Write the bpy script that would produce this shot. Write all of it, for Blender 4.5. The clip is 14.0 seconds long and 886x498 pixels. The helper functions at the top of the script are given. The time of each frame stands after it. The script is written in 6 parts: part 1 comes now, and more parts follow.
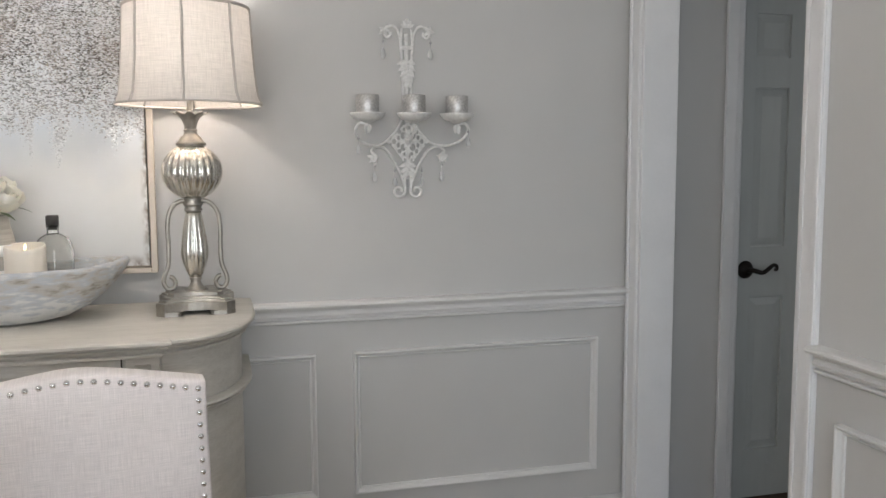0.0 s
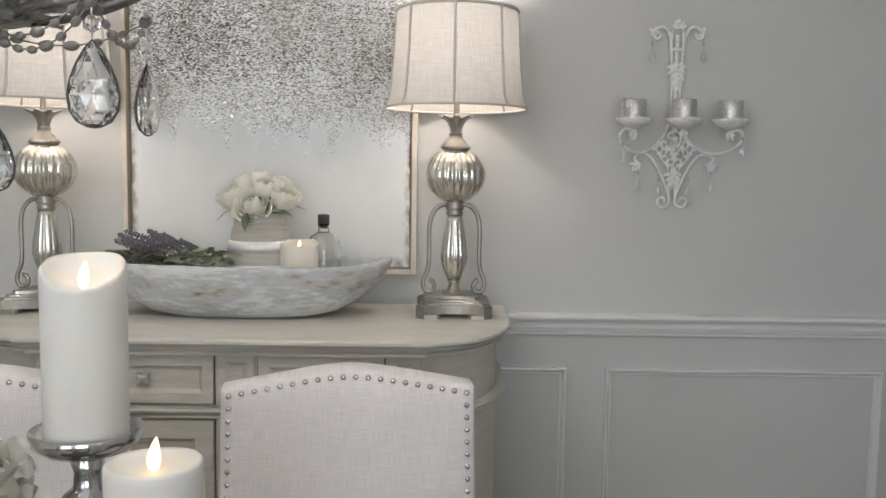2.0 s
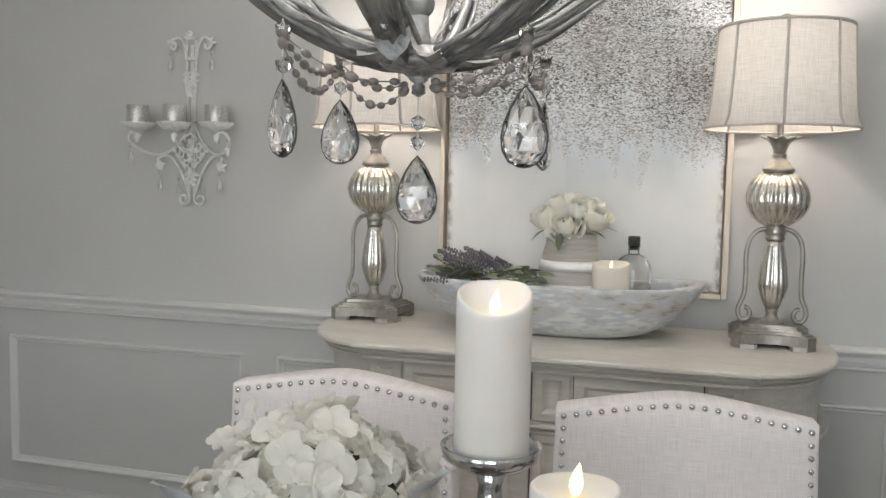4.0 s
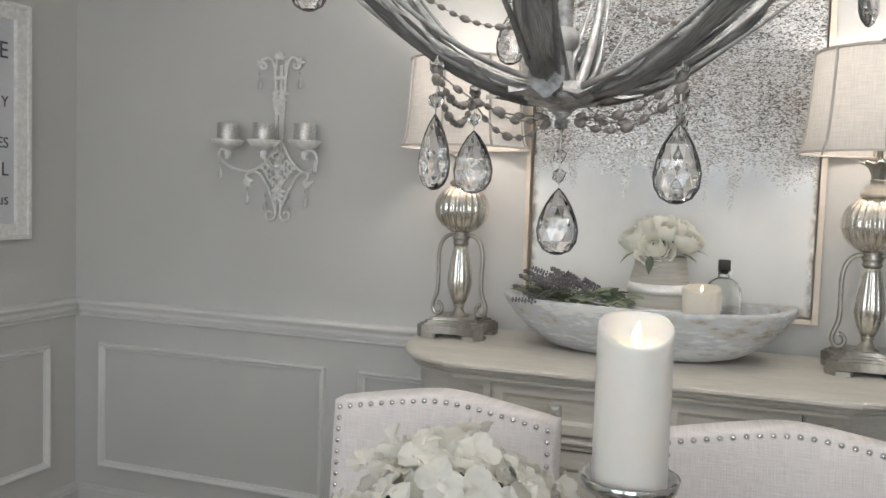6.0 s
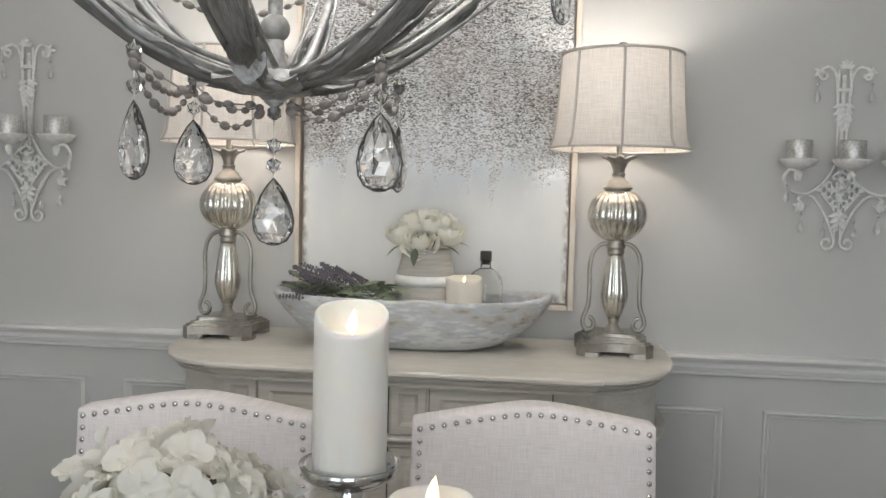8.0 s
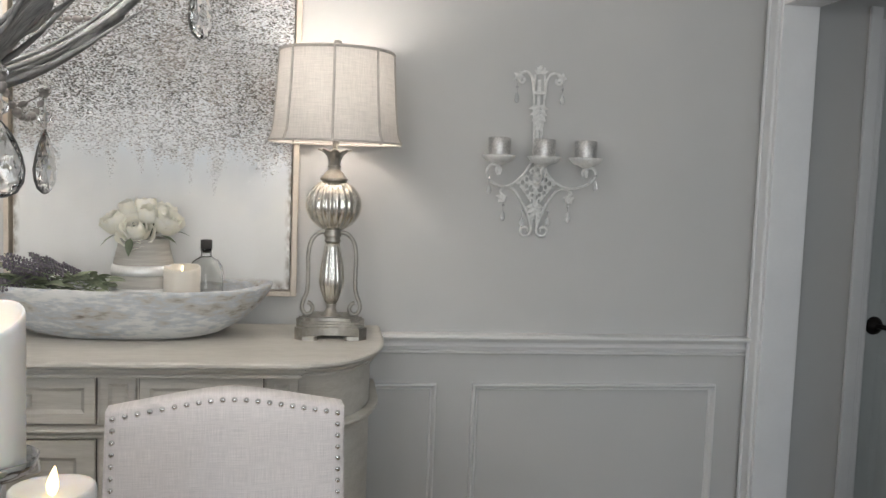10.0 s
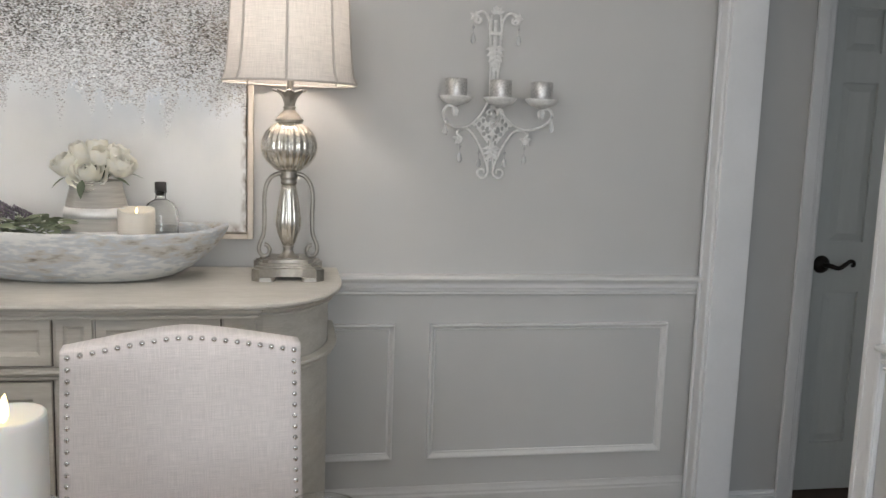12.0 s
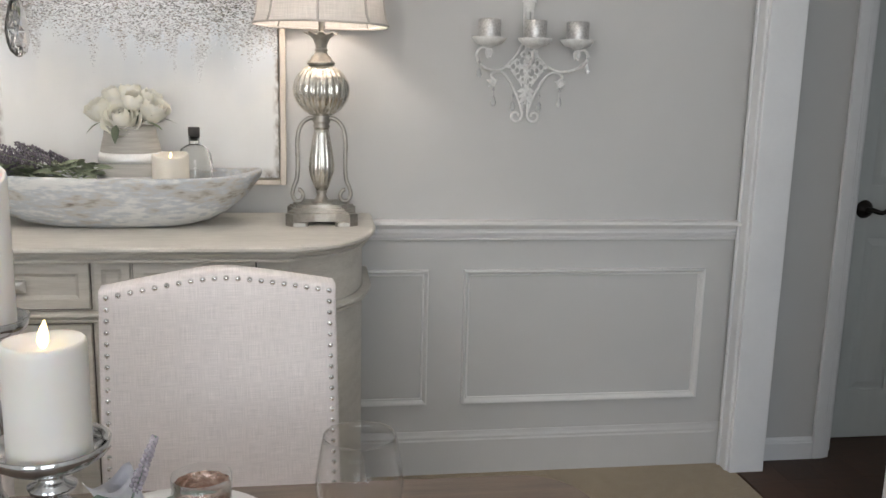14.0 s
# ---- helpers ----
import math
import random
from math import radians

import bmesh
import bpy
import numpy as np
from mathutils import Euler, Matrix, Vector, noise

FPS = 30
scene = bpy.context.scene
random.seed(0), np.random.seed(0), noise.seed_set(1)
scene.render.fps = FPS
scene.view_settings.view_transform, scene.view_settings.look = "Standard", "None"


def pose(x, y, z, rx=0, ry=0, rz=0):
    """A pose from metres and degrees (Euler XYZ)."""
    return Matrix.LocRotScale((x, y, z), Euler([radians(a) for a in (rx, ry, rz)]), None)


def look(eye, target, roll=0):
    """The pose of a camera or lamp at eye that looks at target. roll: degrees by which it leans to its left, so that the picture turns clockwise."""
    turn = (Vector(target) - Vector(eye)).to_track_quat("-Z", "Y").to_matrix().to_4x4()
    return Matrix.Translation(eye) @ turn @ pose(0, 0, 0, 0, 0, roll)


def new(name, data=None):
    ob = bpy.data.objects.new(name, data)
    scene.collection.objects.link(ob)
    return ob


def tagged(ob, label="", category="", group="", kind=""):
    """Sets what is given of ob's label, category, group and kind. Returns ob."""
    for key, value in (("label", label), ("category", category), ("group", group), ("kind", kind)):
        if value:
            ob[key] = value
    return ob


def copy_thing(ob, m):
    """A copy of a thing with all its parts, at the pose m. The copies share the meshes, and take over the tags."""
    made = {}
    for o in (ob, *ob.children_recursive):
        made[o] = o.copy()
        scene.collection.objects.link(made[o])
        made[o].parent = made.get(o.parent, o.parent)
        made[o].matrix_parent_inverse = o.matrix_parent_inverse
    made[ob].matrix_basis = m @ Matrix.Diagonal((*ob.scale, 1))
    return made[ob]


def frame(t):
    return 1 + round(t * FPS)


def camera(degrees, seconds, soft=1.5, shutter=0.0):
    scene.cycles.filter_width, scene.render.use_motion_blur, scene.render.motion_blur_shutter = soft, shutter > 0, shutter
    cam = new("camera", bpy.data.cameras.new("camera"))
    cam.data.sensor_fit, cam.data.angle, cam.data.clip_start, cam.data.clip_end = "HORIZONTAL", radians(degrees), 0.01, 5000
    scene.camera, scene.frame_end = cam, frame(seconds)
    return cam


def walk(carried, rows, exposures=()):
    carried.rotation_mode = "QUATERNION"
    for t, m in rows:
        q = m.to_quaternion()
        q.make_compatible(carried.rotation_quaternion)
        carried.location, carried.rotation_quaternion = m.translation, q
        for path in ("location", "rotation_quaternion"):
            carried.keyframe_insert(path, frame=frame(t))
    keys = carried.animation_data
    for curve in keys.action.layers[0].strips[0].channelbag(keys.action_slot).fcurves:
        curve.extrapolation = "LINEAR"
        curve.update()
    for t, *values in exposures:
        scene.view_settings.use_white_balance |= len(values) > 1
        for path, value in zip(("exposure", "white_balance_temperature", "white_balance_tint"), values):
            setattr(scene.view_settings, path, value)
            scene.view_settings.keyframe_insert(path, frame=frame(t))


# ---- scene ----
cam = camera(54.6, 14.0)
PATH = [
    (0, (-0.434, 0.227, 1.383), (0.084, 2.147, 1.173), -0.3),
    (0.5, (-0.459, 0.239, 1.387), (-0.002, 2.176, 1.188), 0.5),
    (1, (-0.476, 0.259, 1.379), (-0.158, 2.224, 1.186), 0.9),
    (1.5, (-0.505, 0.309, 1.362), (-0.331, 2.293, 1.179), 0.8),
    (2, (-0.536, 0.329, 1.357), (-0.52, 2.321, 1.179), 0.8),
    (2.5, (-0.572, 0.334, 1.356), (-0.705, 2.322, 1.18), 0.8),
    (3, (-0.612, 0.318, 1.363), (-0.885, 2.291, 1.188), 0.8),
    (3.5, (-0.658, 0.306, 1.369), (-1.078, 2.254, 1.205), 1.1),
    (4, (-0.705, 0.285, 1.382), (-1.259, 2.2, 1.221), 1.2),
    (4.2, (-0.719, 0.269, 1.388), (-1.328, 2.167, 1.228), 1.4),
    (6.3, (-0.809, 0.23, 1.403), (-1.474, 2.112, 1.27), 1.9),
    (6.5, (-0.801, 0.234, 1.403), (-1.436, 2.125, 1.27), 1.9),
    (7, (-0.778, 0.25, 1.401), (-1.284, 2.181, 1.267), 1.8),
    (7.5, (-0.745, 0.259, 1.397), (-1.104, 2.222, 1.268), 1.7),
    (8, (-0.701, 0.259, 1.395), (-0.927, 2.242, 1.269), 1.4),
    (8.5, (-0.648, 0.239, 1.394), (-0.736, 2.234, 1.271), 1.4),
    (9, (-0.601, 0.209, 1.396), (-0.547, 2.205, 1.273), 1.6),
    (9.2, (-0.575, 0.176, 1.411), (-0.464, 2.169, 1.28), 1.7),
    (11.3, (-0.489, 0.138, 1.441), (-0.120, 2.094, 1.246), 2.14),
    (11.5, (-0.488, 0.136, 1.429), (-0.122, 2.091, 1.220), 1.96),
    (12, (-0.491, 0.126, 1.411), (-0.131, 2.074, 1.139), 1.97),
    (12.5, (-0.494, 0.121, 1.396), (-0.139, 2.062, 1.067), 1.78),
    (13, (-0.494, 0.126, 1.392), (-0.147, 2.064, 1.038), 1.77),
    (13.5, (-0.493, 0.133, 1.383), (-0.172, 2.073, 1.018), 1.53),
    (14, (-0.494, 0.141, 1.372), (-0.207, 2.085, 0.997), 1.37),
]
EXPOSURES = [(0, 0.32, 6500, 11), (1.5, 0.18, 6450, 9.5), (3, 0.13, 6400, 8.5), (4, 0.17, 6400, 8), (6.5, 0.16, 6400, 8), (9, 0.11, 6400, 8.5), (11.5, 0.28, 6500, 10), (12.5, 0.26, 6500, 10.5), (14, 0.40, 6500, 10.5)]
walk(cam, [(t, look(eye, target, roll)) for t, eye, target, roll in PATH], EXPOSURES)

# ---- light and world ----
world = bpy.data.worlds.new("daylight")
scene.world = world
world.use_nodes = True
wn = world.node_tree
sky = wn.nodes.new("ShaderNodeTexSky")
sky.sky_type, sky.sun_disc = "NISHITA", False
sky.sun_elevation, sky.sun_rotation = radians(38), radians(150)
wn.links.new(sky.outputs[0], wn.nodes["Background"].inputs[0])
wn.nodes["Background"].inputs[1].default_value = 0.12


def area_light(name, m, sx, sy, power, colour):
    data = bpy.data.lights.new(name, "AREA")
    data.shape, data.size, data.size_y, data.energy, data.color = "RECTANGLE", sx, sy, power, colour
    ob = new(name, data)
    ob.matrix_world = m
    return ob


def bulb_light(name, x, y, z, power, colour, r=0.03):
    data = bpy.data.lights.new(name, "POINT")
    data.energy, data.color, data.shadow_soft_size = power, colour, r
    ob = new(name, data)
    ob.location = (x, y, z)
    return ob


WINDOWS = ((-2.75, -1.35), (-0.85, 0.55))  # x from, x to, in the south wall
SOUTH, NORTH, EAST, WEST, CEIL = -2.2, 3.0, 1.0, -3.36, 2.5
for k, (a, b) in enumerate(WINDOWS):
    area_light("window_daylight", look(((a + b) / 2, SOUTH - 0.02, 1.5), ((a + b) / 2, 3, 1.25)), b - a, 1.5, (22, 29)[k], (0.86, 0.93, 1.0))
area_light("hall_daylight", look((2.9, 0.2, 1.6), (1.6, 2.6, 1.2)), 0.8, 1.2, 5.5, (0.87, 0.94, 1.0))
LAMPS = ((-0.484, 2.79), (-1.652, 2.79))
for x, y in LAMPS:
    bulb_light("lamp_bulb_light", x, y, 1.725, 4.3, (1.0, 0.93, 0.87), 0.045)


CHX, CHY = -1.030, 1.287  # centre of the chandelier
for k in range(6):
    a = radians(-88 + 60 * k)
    bulb_light("chandelier_bulb_light", CHX + 0.405 * math.cos(a), CHY + 0.405 * math.sin(a), 1.985, 11.0, (1.0, 0.96, 0.925), 0.02)


# ---- materials ----
def surf(name, c1, c2=None, scale=6.0, rough=0.5, metal=0.0, bump=0.15, fine=120.0, stretch=(1, 1, 1), rough2=None, depth=0.002, fine_mix=0.25, coat=0.0, sheen=0.0, per_object=0.0, coords="Object"):
    """Two scales of variation in colour, roughness and relief."""
    m = bpy.data.materials.new(name)
    m.use_nodes = True
    n, l = m.node_tree.nodes, m.node_tree.links
    b = n["Principled BSDF"]
    tc, mp = n.new("ShaderNodeTexCoord"), n.new("ShaderNodeMapping")
    mp.inputs["Scale"].default_value = stretch
    l.new(tc.outputs[coords], mp.inputs["Vector"])
    big, small = n.new("ShaderNodeTexNoise"), n.new("ShaderNodeTexNoise")
    big.inputs["Scale"].default_value, big.inputs["Detail"].default_value = scale, 5
    small.inputs["Scale"].default_value, small.inputs["Detail"].default_value = fine, 4
    l.new(mp.outputs[0], big.inputs["Vector"])
    l.new(mp.outputs[0], small.inputs["Vector"])
    blend = n.new("ShaderNodeMix")
    blend.data_type = "FLOAT"
    blend.inputs[0].default_value = fine_mix
    l.new(big.outputs["Fac"], blend.inputs[2])
    l.new(small.outputs["Fac"], blend.inputs[3])
    ramp = n.new("ShaderNodeValToRGB")
    c2 = c2 or tuple(v * 0.88 for v in c1)
    ramp.color_ramp.elements[0].position, ramp.color_ramp.elements[1].position = 0.32, 0.68
    ramp.color_ramp.elements[0].color, ramp.color_ramp.elements[1].color = (*c2, 1), (*c1, 1)
    l.new(blend.outputs[0], ramp.inputs[0])
    out = ramp.outputs[0]
    if per_object:
        info, hsv, mm = n.new("ShaderNodeObjectInfo"), n.new("ShaderNodeHueSaturation"), n.new("ShaderNodeMapRange")
        l.new(info.outputs["Random"], mm.inputs[0])
        mm.inputs[3].default_value, mm.inputs[4].default_value = 1 - per_object, 1 + per_object
        l.new(mm.outputs[0], hsv.inputs["Value"])
        l.new(out, hsv.inputs["Color"])
        out = hsv.outputs[0]
    l.new(out, b.inputs["Base Color"])
    rr = n.new("ShaderNodeMapRange")
    rr.inputs[3].default_value, rr.inputs[4].default_value = rough, rough2 if rough2 is not None else min(1, rough * 1.25)
    l.new(big.outputs["Fac"], rr.inputs[0])
    l.new(rr.outputs[0], b.inputs["Roughness"])
    b.inputs["Metallic"].default_value = metal
    b.inputs["Coat Weight"].default_value = coat
    b.inputs["Sheen Weight"].default_value = sheen
    if bump:
        bp = n.new("ShaderNodeBump")
        bp.inputs["Strength"].default_value, bp.inputs["Distance"].default_value = bump, depth
        l.new(blend.outputs[0], bp.inputs["Height"])
        l.new(bp.outputs[0], b.inputs["Normal"])
    return m


def glass(name, colour=(1, 1, 1), rough=0.0, ior=1.45):
    m = bpy.data.materials.new(name)
    m.use_nodes = True
    b = m.node_tree.nodes["Principled BSDF"]
    b.inputs["Base Color"].default_value = (*colour, 1)
    b.inputs["Transmission Weight"].default_value = 1
    b.inputs["Roughness"].default_value, b.inputs["IOR"].default_value = rough, ior
    return m


def glow(name, colour, strength):
    m = bpy.data.materials.new(name)
    m.use_nodes = True
    b = m.node_tree.nodes["Principled BSDF"]
    b.inputs["Base Color"].default_value = (*colour, 1)
    b.inputs["Emission Color"].default_value = (*colour, 1)
    b.inputs["Emission Strength"].default_value = strength
    return m


WALL_PAINT = surf("greige wall paint", (0.60, 0.594, 0.582), (0.57, 0.564, 0.552), 2.5, 0.55, bump=0.12, fine=260, depth=0.0008)
TRIM_PAINT = surf("greige satin trim paint", (0.78, 0.772, 0.76), (0.75, 0.743, 0.73), 5, 0.30, bump=0.08, fine=180, depth=0.0008)
BASE_PAINT = surf("greige semi-gloss baseboard paint", (0.64, 0.63, 0.618), (0.605, 0.597, 0.585), 4, 0.34, bump=0.15, fine=120, depth=0.001)
WHITE_TRIM = surf("white gloss trim paint", (0.86, 0.86, 0.865), (0.81, 0.81, 0.815), 7, 0.33, bump=0.1, fine=90, depth=0.001)
DOOR_PAINT = surf("pale grey door paint", (0.64, 0.66, 0.64), (0.59, 0.61, 0.59), 6, 0.38, bump=0.12, fine=70, stretch=(4, 4, 0.6), depth=0.0008)
CEIL_PAINT = surf("white ceiling paint", (0.78, 0.77, 0.75), (0.74, 0.73, 0.71), 4, 0.85, bump=0.3, fine=150)
CARPET = surf("beige carpet", (0.40, 0.315, 0.205), (0.29, 0.225, 0.14), 22, 0.95, bump=0.9, fine=420, depth=0.006, fine_mix=0.6, sheen=0.3)
DARK_WOOD = surf("dark walnut floorboards", (0.080, 0.040, 0.022), (0.040, 0.020, 0.012), 8, 0.5, bump=0.25, fine=60, stretch=(1, 9, 9), per_object=0.25)
TABLE_WOOD = surf("grey-brown table wood", (0.17, 0.125, 0.095), (0.10, 0.073, 0.056), 7, 0.35, bump=0.3, fine=60, stretch=(1, 10, 10))
CREAM_PAINT = surf("distressed cream paint", (0.69, 0.66, 0.605), (0.54, 0.51, 0.455), 5, 0.42, bump=0.25, fine=34, stretch=(0.7, 2.5, 8), fine_mix=0.45)
# dark colour that stands in for the shade in the sideboard's joints
GAP_SHADE = surf("dark gap shade", (0.12, 0.105, 0.085), (0.07, 0.06, 0.05), 20, 0.6)
SILVER_LEAF = surf("antique silver finish", (0.50, 0.475, 0.43), (0.33, 0.31, 0.275), 22, 0.33, metal=0.85, bump=0.3, fine=90)
NAIL_METAL = surf("brushed nickel", (0.84, 0.825, 0.805), (0.70, 0.685, 0.67), 30, 0.17, metal=1.0, bump=0.05)
SILVER_BAND = surf("pale silver lustre", (0.90, 0.895, 0.88), (0.80, 0.795, 0.78), 40, 0.36, metal=0.55, bump=0.2, fine=160)
NICKEL = surf("polished nickel", (0.90, 0.89, 0.87), (0.80, 0.79, 0.77), 20, 0.3, metal=1.0, bump=0.05)
CHROME = surf("silvered glass", (0.66, 0.66, 0.66), (0.50, 0.50, 0.50), 30, 0.09, metal=1.0, bump=0.12, fine=70, rough2=0.2)
MERCURY = surf("mercury glass", (0.93, 0.91, 0.86), (0.60, 0.56, 0.48), 40, 0.10, metal=0.95, bump=0.7, fine=210, rough2=0.26, fine_mix=0.5)
LINEN = surf("oatmeal linen upholstery", (0.84, 0.785, 0.77), (0.79, 0.735, 0.72), 5, 0.9, bump=0.0, fine=300, sheen=0.25)
WHITE_IRON = surf("chalky white wrought iron", (0.92, 0.915, 0.90), (0.70, 0.69, 0.67), 60, 0.5, bump=0.5, fine=240)
SILVER_GLITTER = surf("silver quilted foil", (0.78, 0.765, 0.75), (0.46, 0.45, 0.44), 150, 0.34, metal=0.7, bump=0.6, fine=300)
ANTIQUE_GREY = surf("weathered grey metal", (0.55, 0.54, 0.53), (0.13, 0.127, 0.125), 42, 0.38, metal=0.35, bump=1.0, fine=110, fine_mix=0.4, depth=0.004)
LEAF_METAL = surf("streaked grey leaf metal", (0.60, 0.595, 0.585), (0.19, 0.186, 0.182), 2.4, 0.42, metal=0.2, bump=0.7, fine=11, stretch=(1.5, 4.0, 1), fine_mix=0.5, depth=0.004, coords="UV")
ROD_GREY = surf("brushed pewter rod", (0.41, 0.405, 0.395), (0.16, 0.157, 0.153), 34, 0.4, metal=0.5, bump=0.4, fine=120)
BEAD_WOOD = surf("greywashed wooden beads", (0.30, 0.27, 0.25), (0.17, 0.15, 0.14), 90, 0.4, bump=0.3, fine=300)
WHITEWASH = surf("whitewashed carved wood", (0.69, 0.685, 0.665), (0.20, 0.175, 0.145), 6.0, 0.75, bump=1.0, fine=46, stretch=(0.6, 1.0, 2.3), fine_mix=0.42, depth=0.005)
CERAMIC = surf("brushed taupe ceramic", (0.52, 0.495, 0.45), (0.37, 0.35, 0.31), 14, 0.55, bump=0.5, fine=30, stretch=(0.6, 0.6, 9))
_ramp = WHITEWASH.node_tree.nodes["Color Ramp"].color_ramp.elements
_ramp[0].position, _ramp[1].position = 0.31, 0.57
for _p, _c in ((0.37, (0.38, 0.35, 0.31)), (0.43, (0.52, 0.495, 0.46)), (0.495, (0.50, 0.525, 0.555)), (0.54, (0.62, 0.62, 0.61))):
    _ramp.new(_p).color = (*_c, 1)
WAX = surf("ivory wax", (0.82, 0.79, 0.745), (0.79, 0.755, 0.71), 12, 0.45, bump=0.08, fine=60)
WAX.node_tree.nodes["Principled BSDF"].inputs["Subsurface Weight"].default_value = 0.35
WAX.node_tree.nodes["Principled BSDF"].inputs["Subsurface Radius"].default_value = (0.02, 0.014, 0.008)
WAX_WARM = surf("cream wax", (0.82, 0.76, 0.67), (0.78, 0.72, 0.62), 12, 0.45, bump=0.08, fine=60)
PETAL = surf("ivory silk petals", (0.96, 0.94, 0.89), (0.94, 0.905, 0.82), 26, 0.6, bump=0.25, fine=150, per_object=0.04, depth=0.001)
ROSE = surf("cream silk rose petals", (0.96, 0.945, 0.89), (0.95, 0.91, 0.78), 22, 0.6, bump=0.2, fine=150, per_object=0.08)
SILVER_PETAL = surf("frosted silver leaf", (0.84, 0.86, 0.88), (0.58, 0.60, 0.62), 30, 0.28, metal=0.55, bump=0.3)
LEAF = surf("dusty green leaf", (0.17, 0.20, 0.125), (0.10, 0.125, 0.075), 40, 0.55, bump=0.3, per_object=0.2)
SAGE_LEAF = surf("sage green lavender leaf", (0.27, 0.30, 0.20), (0.15, 0.18, 0.11), 40, 0.6, bump=0.3, per_object=0.25)
EUCALYPTUS = surf("silvery eucalyptus leaf", (0.20, 0.27, 0.22), (0.13, 0.18, 0.15), 30, 0.5, bump=0.2)
LAVENDER = surf("dried lavender buds", (0.25, 0.22, 0.25), (0.14, 0.12, 0.14), 80, 0.85, bump=0.4)
PALE_LAVENDER = surf("pale lavender buds", (0.52, 0.47, 0.51), (0.27, 0.24, 0.27), 80, 0.85, bump=0.4)
NAPKIN = surf("white printed napkin", (0.95, 0.945, 0.945), (0.84, 0.82, 0.87), 45, 0.85, bump=0.3)
CHINA = surf("white glazed china", (0.80, 0.80, 0.79), (0.76, 0.76, 0.75), 10, 0.12, bump=0.03, coat=0.3)
BRONZE = surf("oil-rubbed bronze", (0.035, 0.028, 0.024), (0.02, 0.016, 0.014), 30, 0.38, metal=0.7, bump=0.25)
DARK_CAP = surf("dark grey stopper", (0.07, 0.065, 0.06), (0.04, 0.037, 0.035), 30, 0.55)
CHAMPAGNE = surf("champagne wood frame", (0.70, 0.62, 0.53), (0.61, 0.53, 0.44), 16, 0.4, metal=0.15, bump=0.15, fine=90)
COPPER = surf("mottled copper mercury glass", (0.97, 0.80, 0.70), (0.52, 0.32, 0.24), 130, 0.16, metal=0.75, bump=1.0, fine=190, depth=0.006)
CHAIR_LEG = surf("dark espresso leg wood", (0.06, 0.04, 0.028), (0.035, 0.022, 0.015), 10, 0.4, stretch=(8, 8, 1))
PAPER = surf("white sign board", (0.66, 0.67, 0.70), (0.62, 0.63, 0.66), 10, 0.7)
INK = surf("charcoal lettering", (0.10, 0.10, 0.11), (0.07, 0.07, 0.075), 30, 0.8)
CRYSTAL = glass("cut crystal", (0.98, 0.98, 0.99), 0.0, 1.65)


def thin_glass(name, tint=(0.99, 0.992, 0.99)):
    m = bpy.data.materials.new(name)
    m.use_nodes = True
    n, l = m.node_tree.nodes, m.node_tree.links
    tr, gl, fr, mix = n.new("ShaderNodeBsdfTransparent"), n.new("ShaderNodeBsdfGlossy"), n.new("ShaderNodeLayerWeight"), n.new("ShaderNodeMixShader")
    tr.inputs[0].default_value = (*tint, 1)
    gl.inputs["Roughness"].default_value = 0.02
    fr.inputs[0].default_value = 0.5
    pw, sc = n.new("ShaderNodeMath"), n.new("ShaderNodeMapRange")
    pw.operation = "POWER"
    pw.inputs[1].default_value = 3.0
    l.new(fr.outputs["Facing"], pw.inputs[0])
    l.new(pw.outputs[0], sc.inputs[0])
    sc.inputs[3].default_value, sc.inputs[4].default_value = 0.035, 0.6
    l.new(sc.outputs[0], mix.inputs[0])
    l.new(tr.outputs[0], mix.inputs[1])
    l.new(gl.outputs[0], mix.inputs[2])
    l.new(mix.outputs[0], n["Material Output"].inputs["Surface"])
    return m


CLEAR = thin_glass("clear glass")
WINE_GLASS = thin_glass("clear wine glass", (0.996, 0.996, 0.996))
WINE_GLASS.node_tree.nodes["Map Range"].inputs[3].default_value = 0.015
WINE_GLASS.node_tree.nodes["Map Range"].inputs[4].default_value = 0.8
WINE_GLASS.node_tree.nodes["Math"].inputs[1].default_value = 4.0
BOTTLE = glass("faintly green bottle glass", (0.96, 0.97, 0.965), 0.0, 1.5)
DROP_GLASS = glass("small cut-glass drops", (0.97, 0.97, 0.97), 0.12, 1.4)
DROP_GLASS.node_tree.nodes["Principled BSDF"].inputs["Transmission Weight"].default_value = 0.55
FLAME = glow("flickering candle flame", (1.0, 0.74, 0.36), 3.2)
BULB = glow("warm lamp bulb", (1.0, 0.85, 0.65), 9.0)


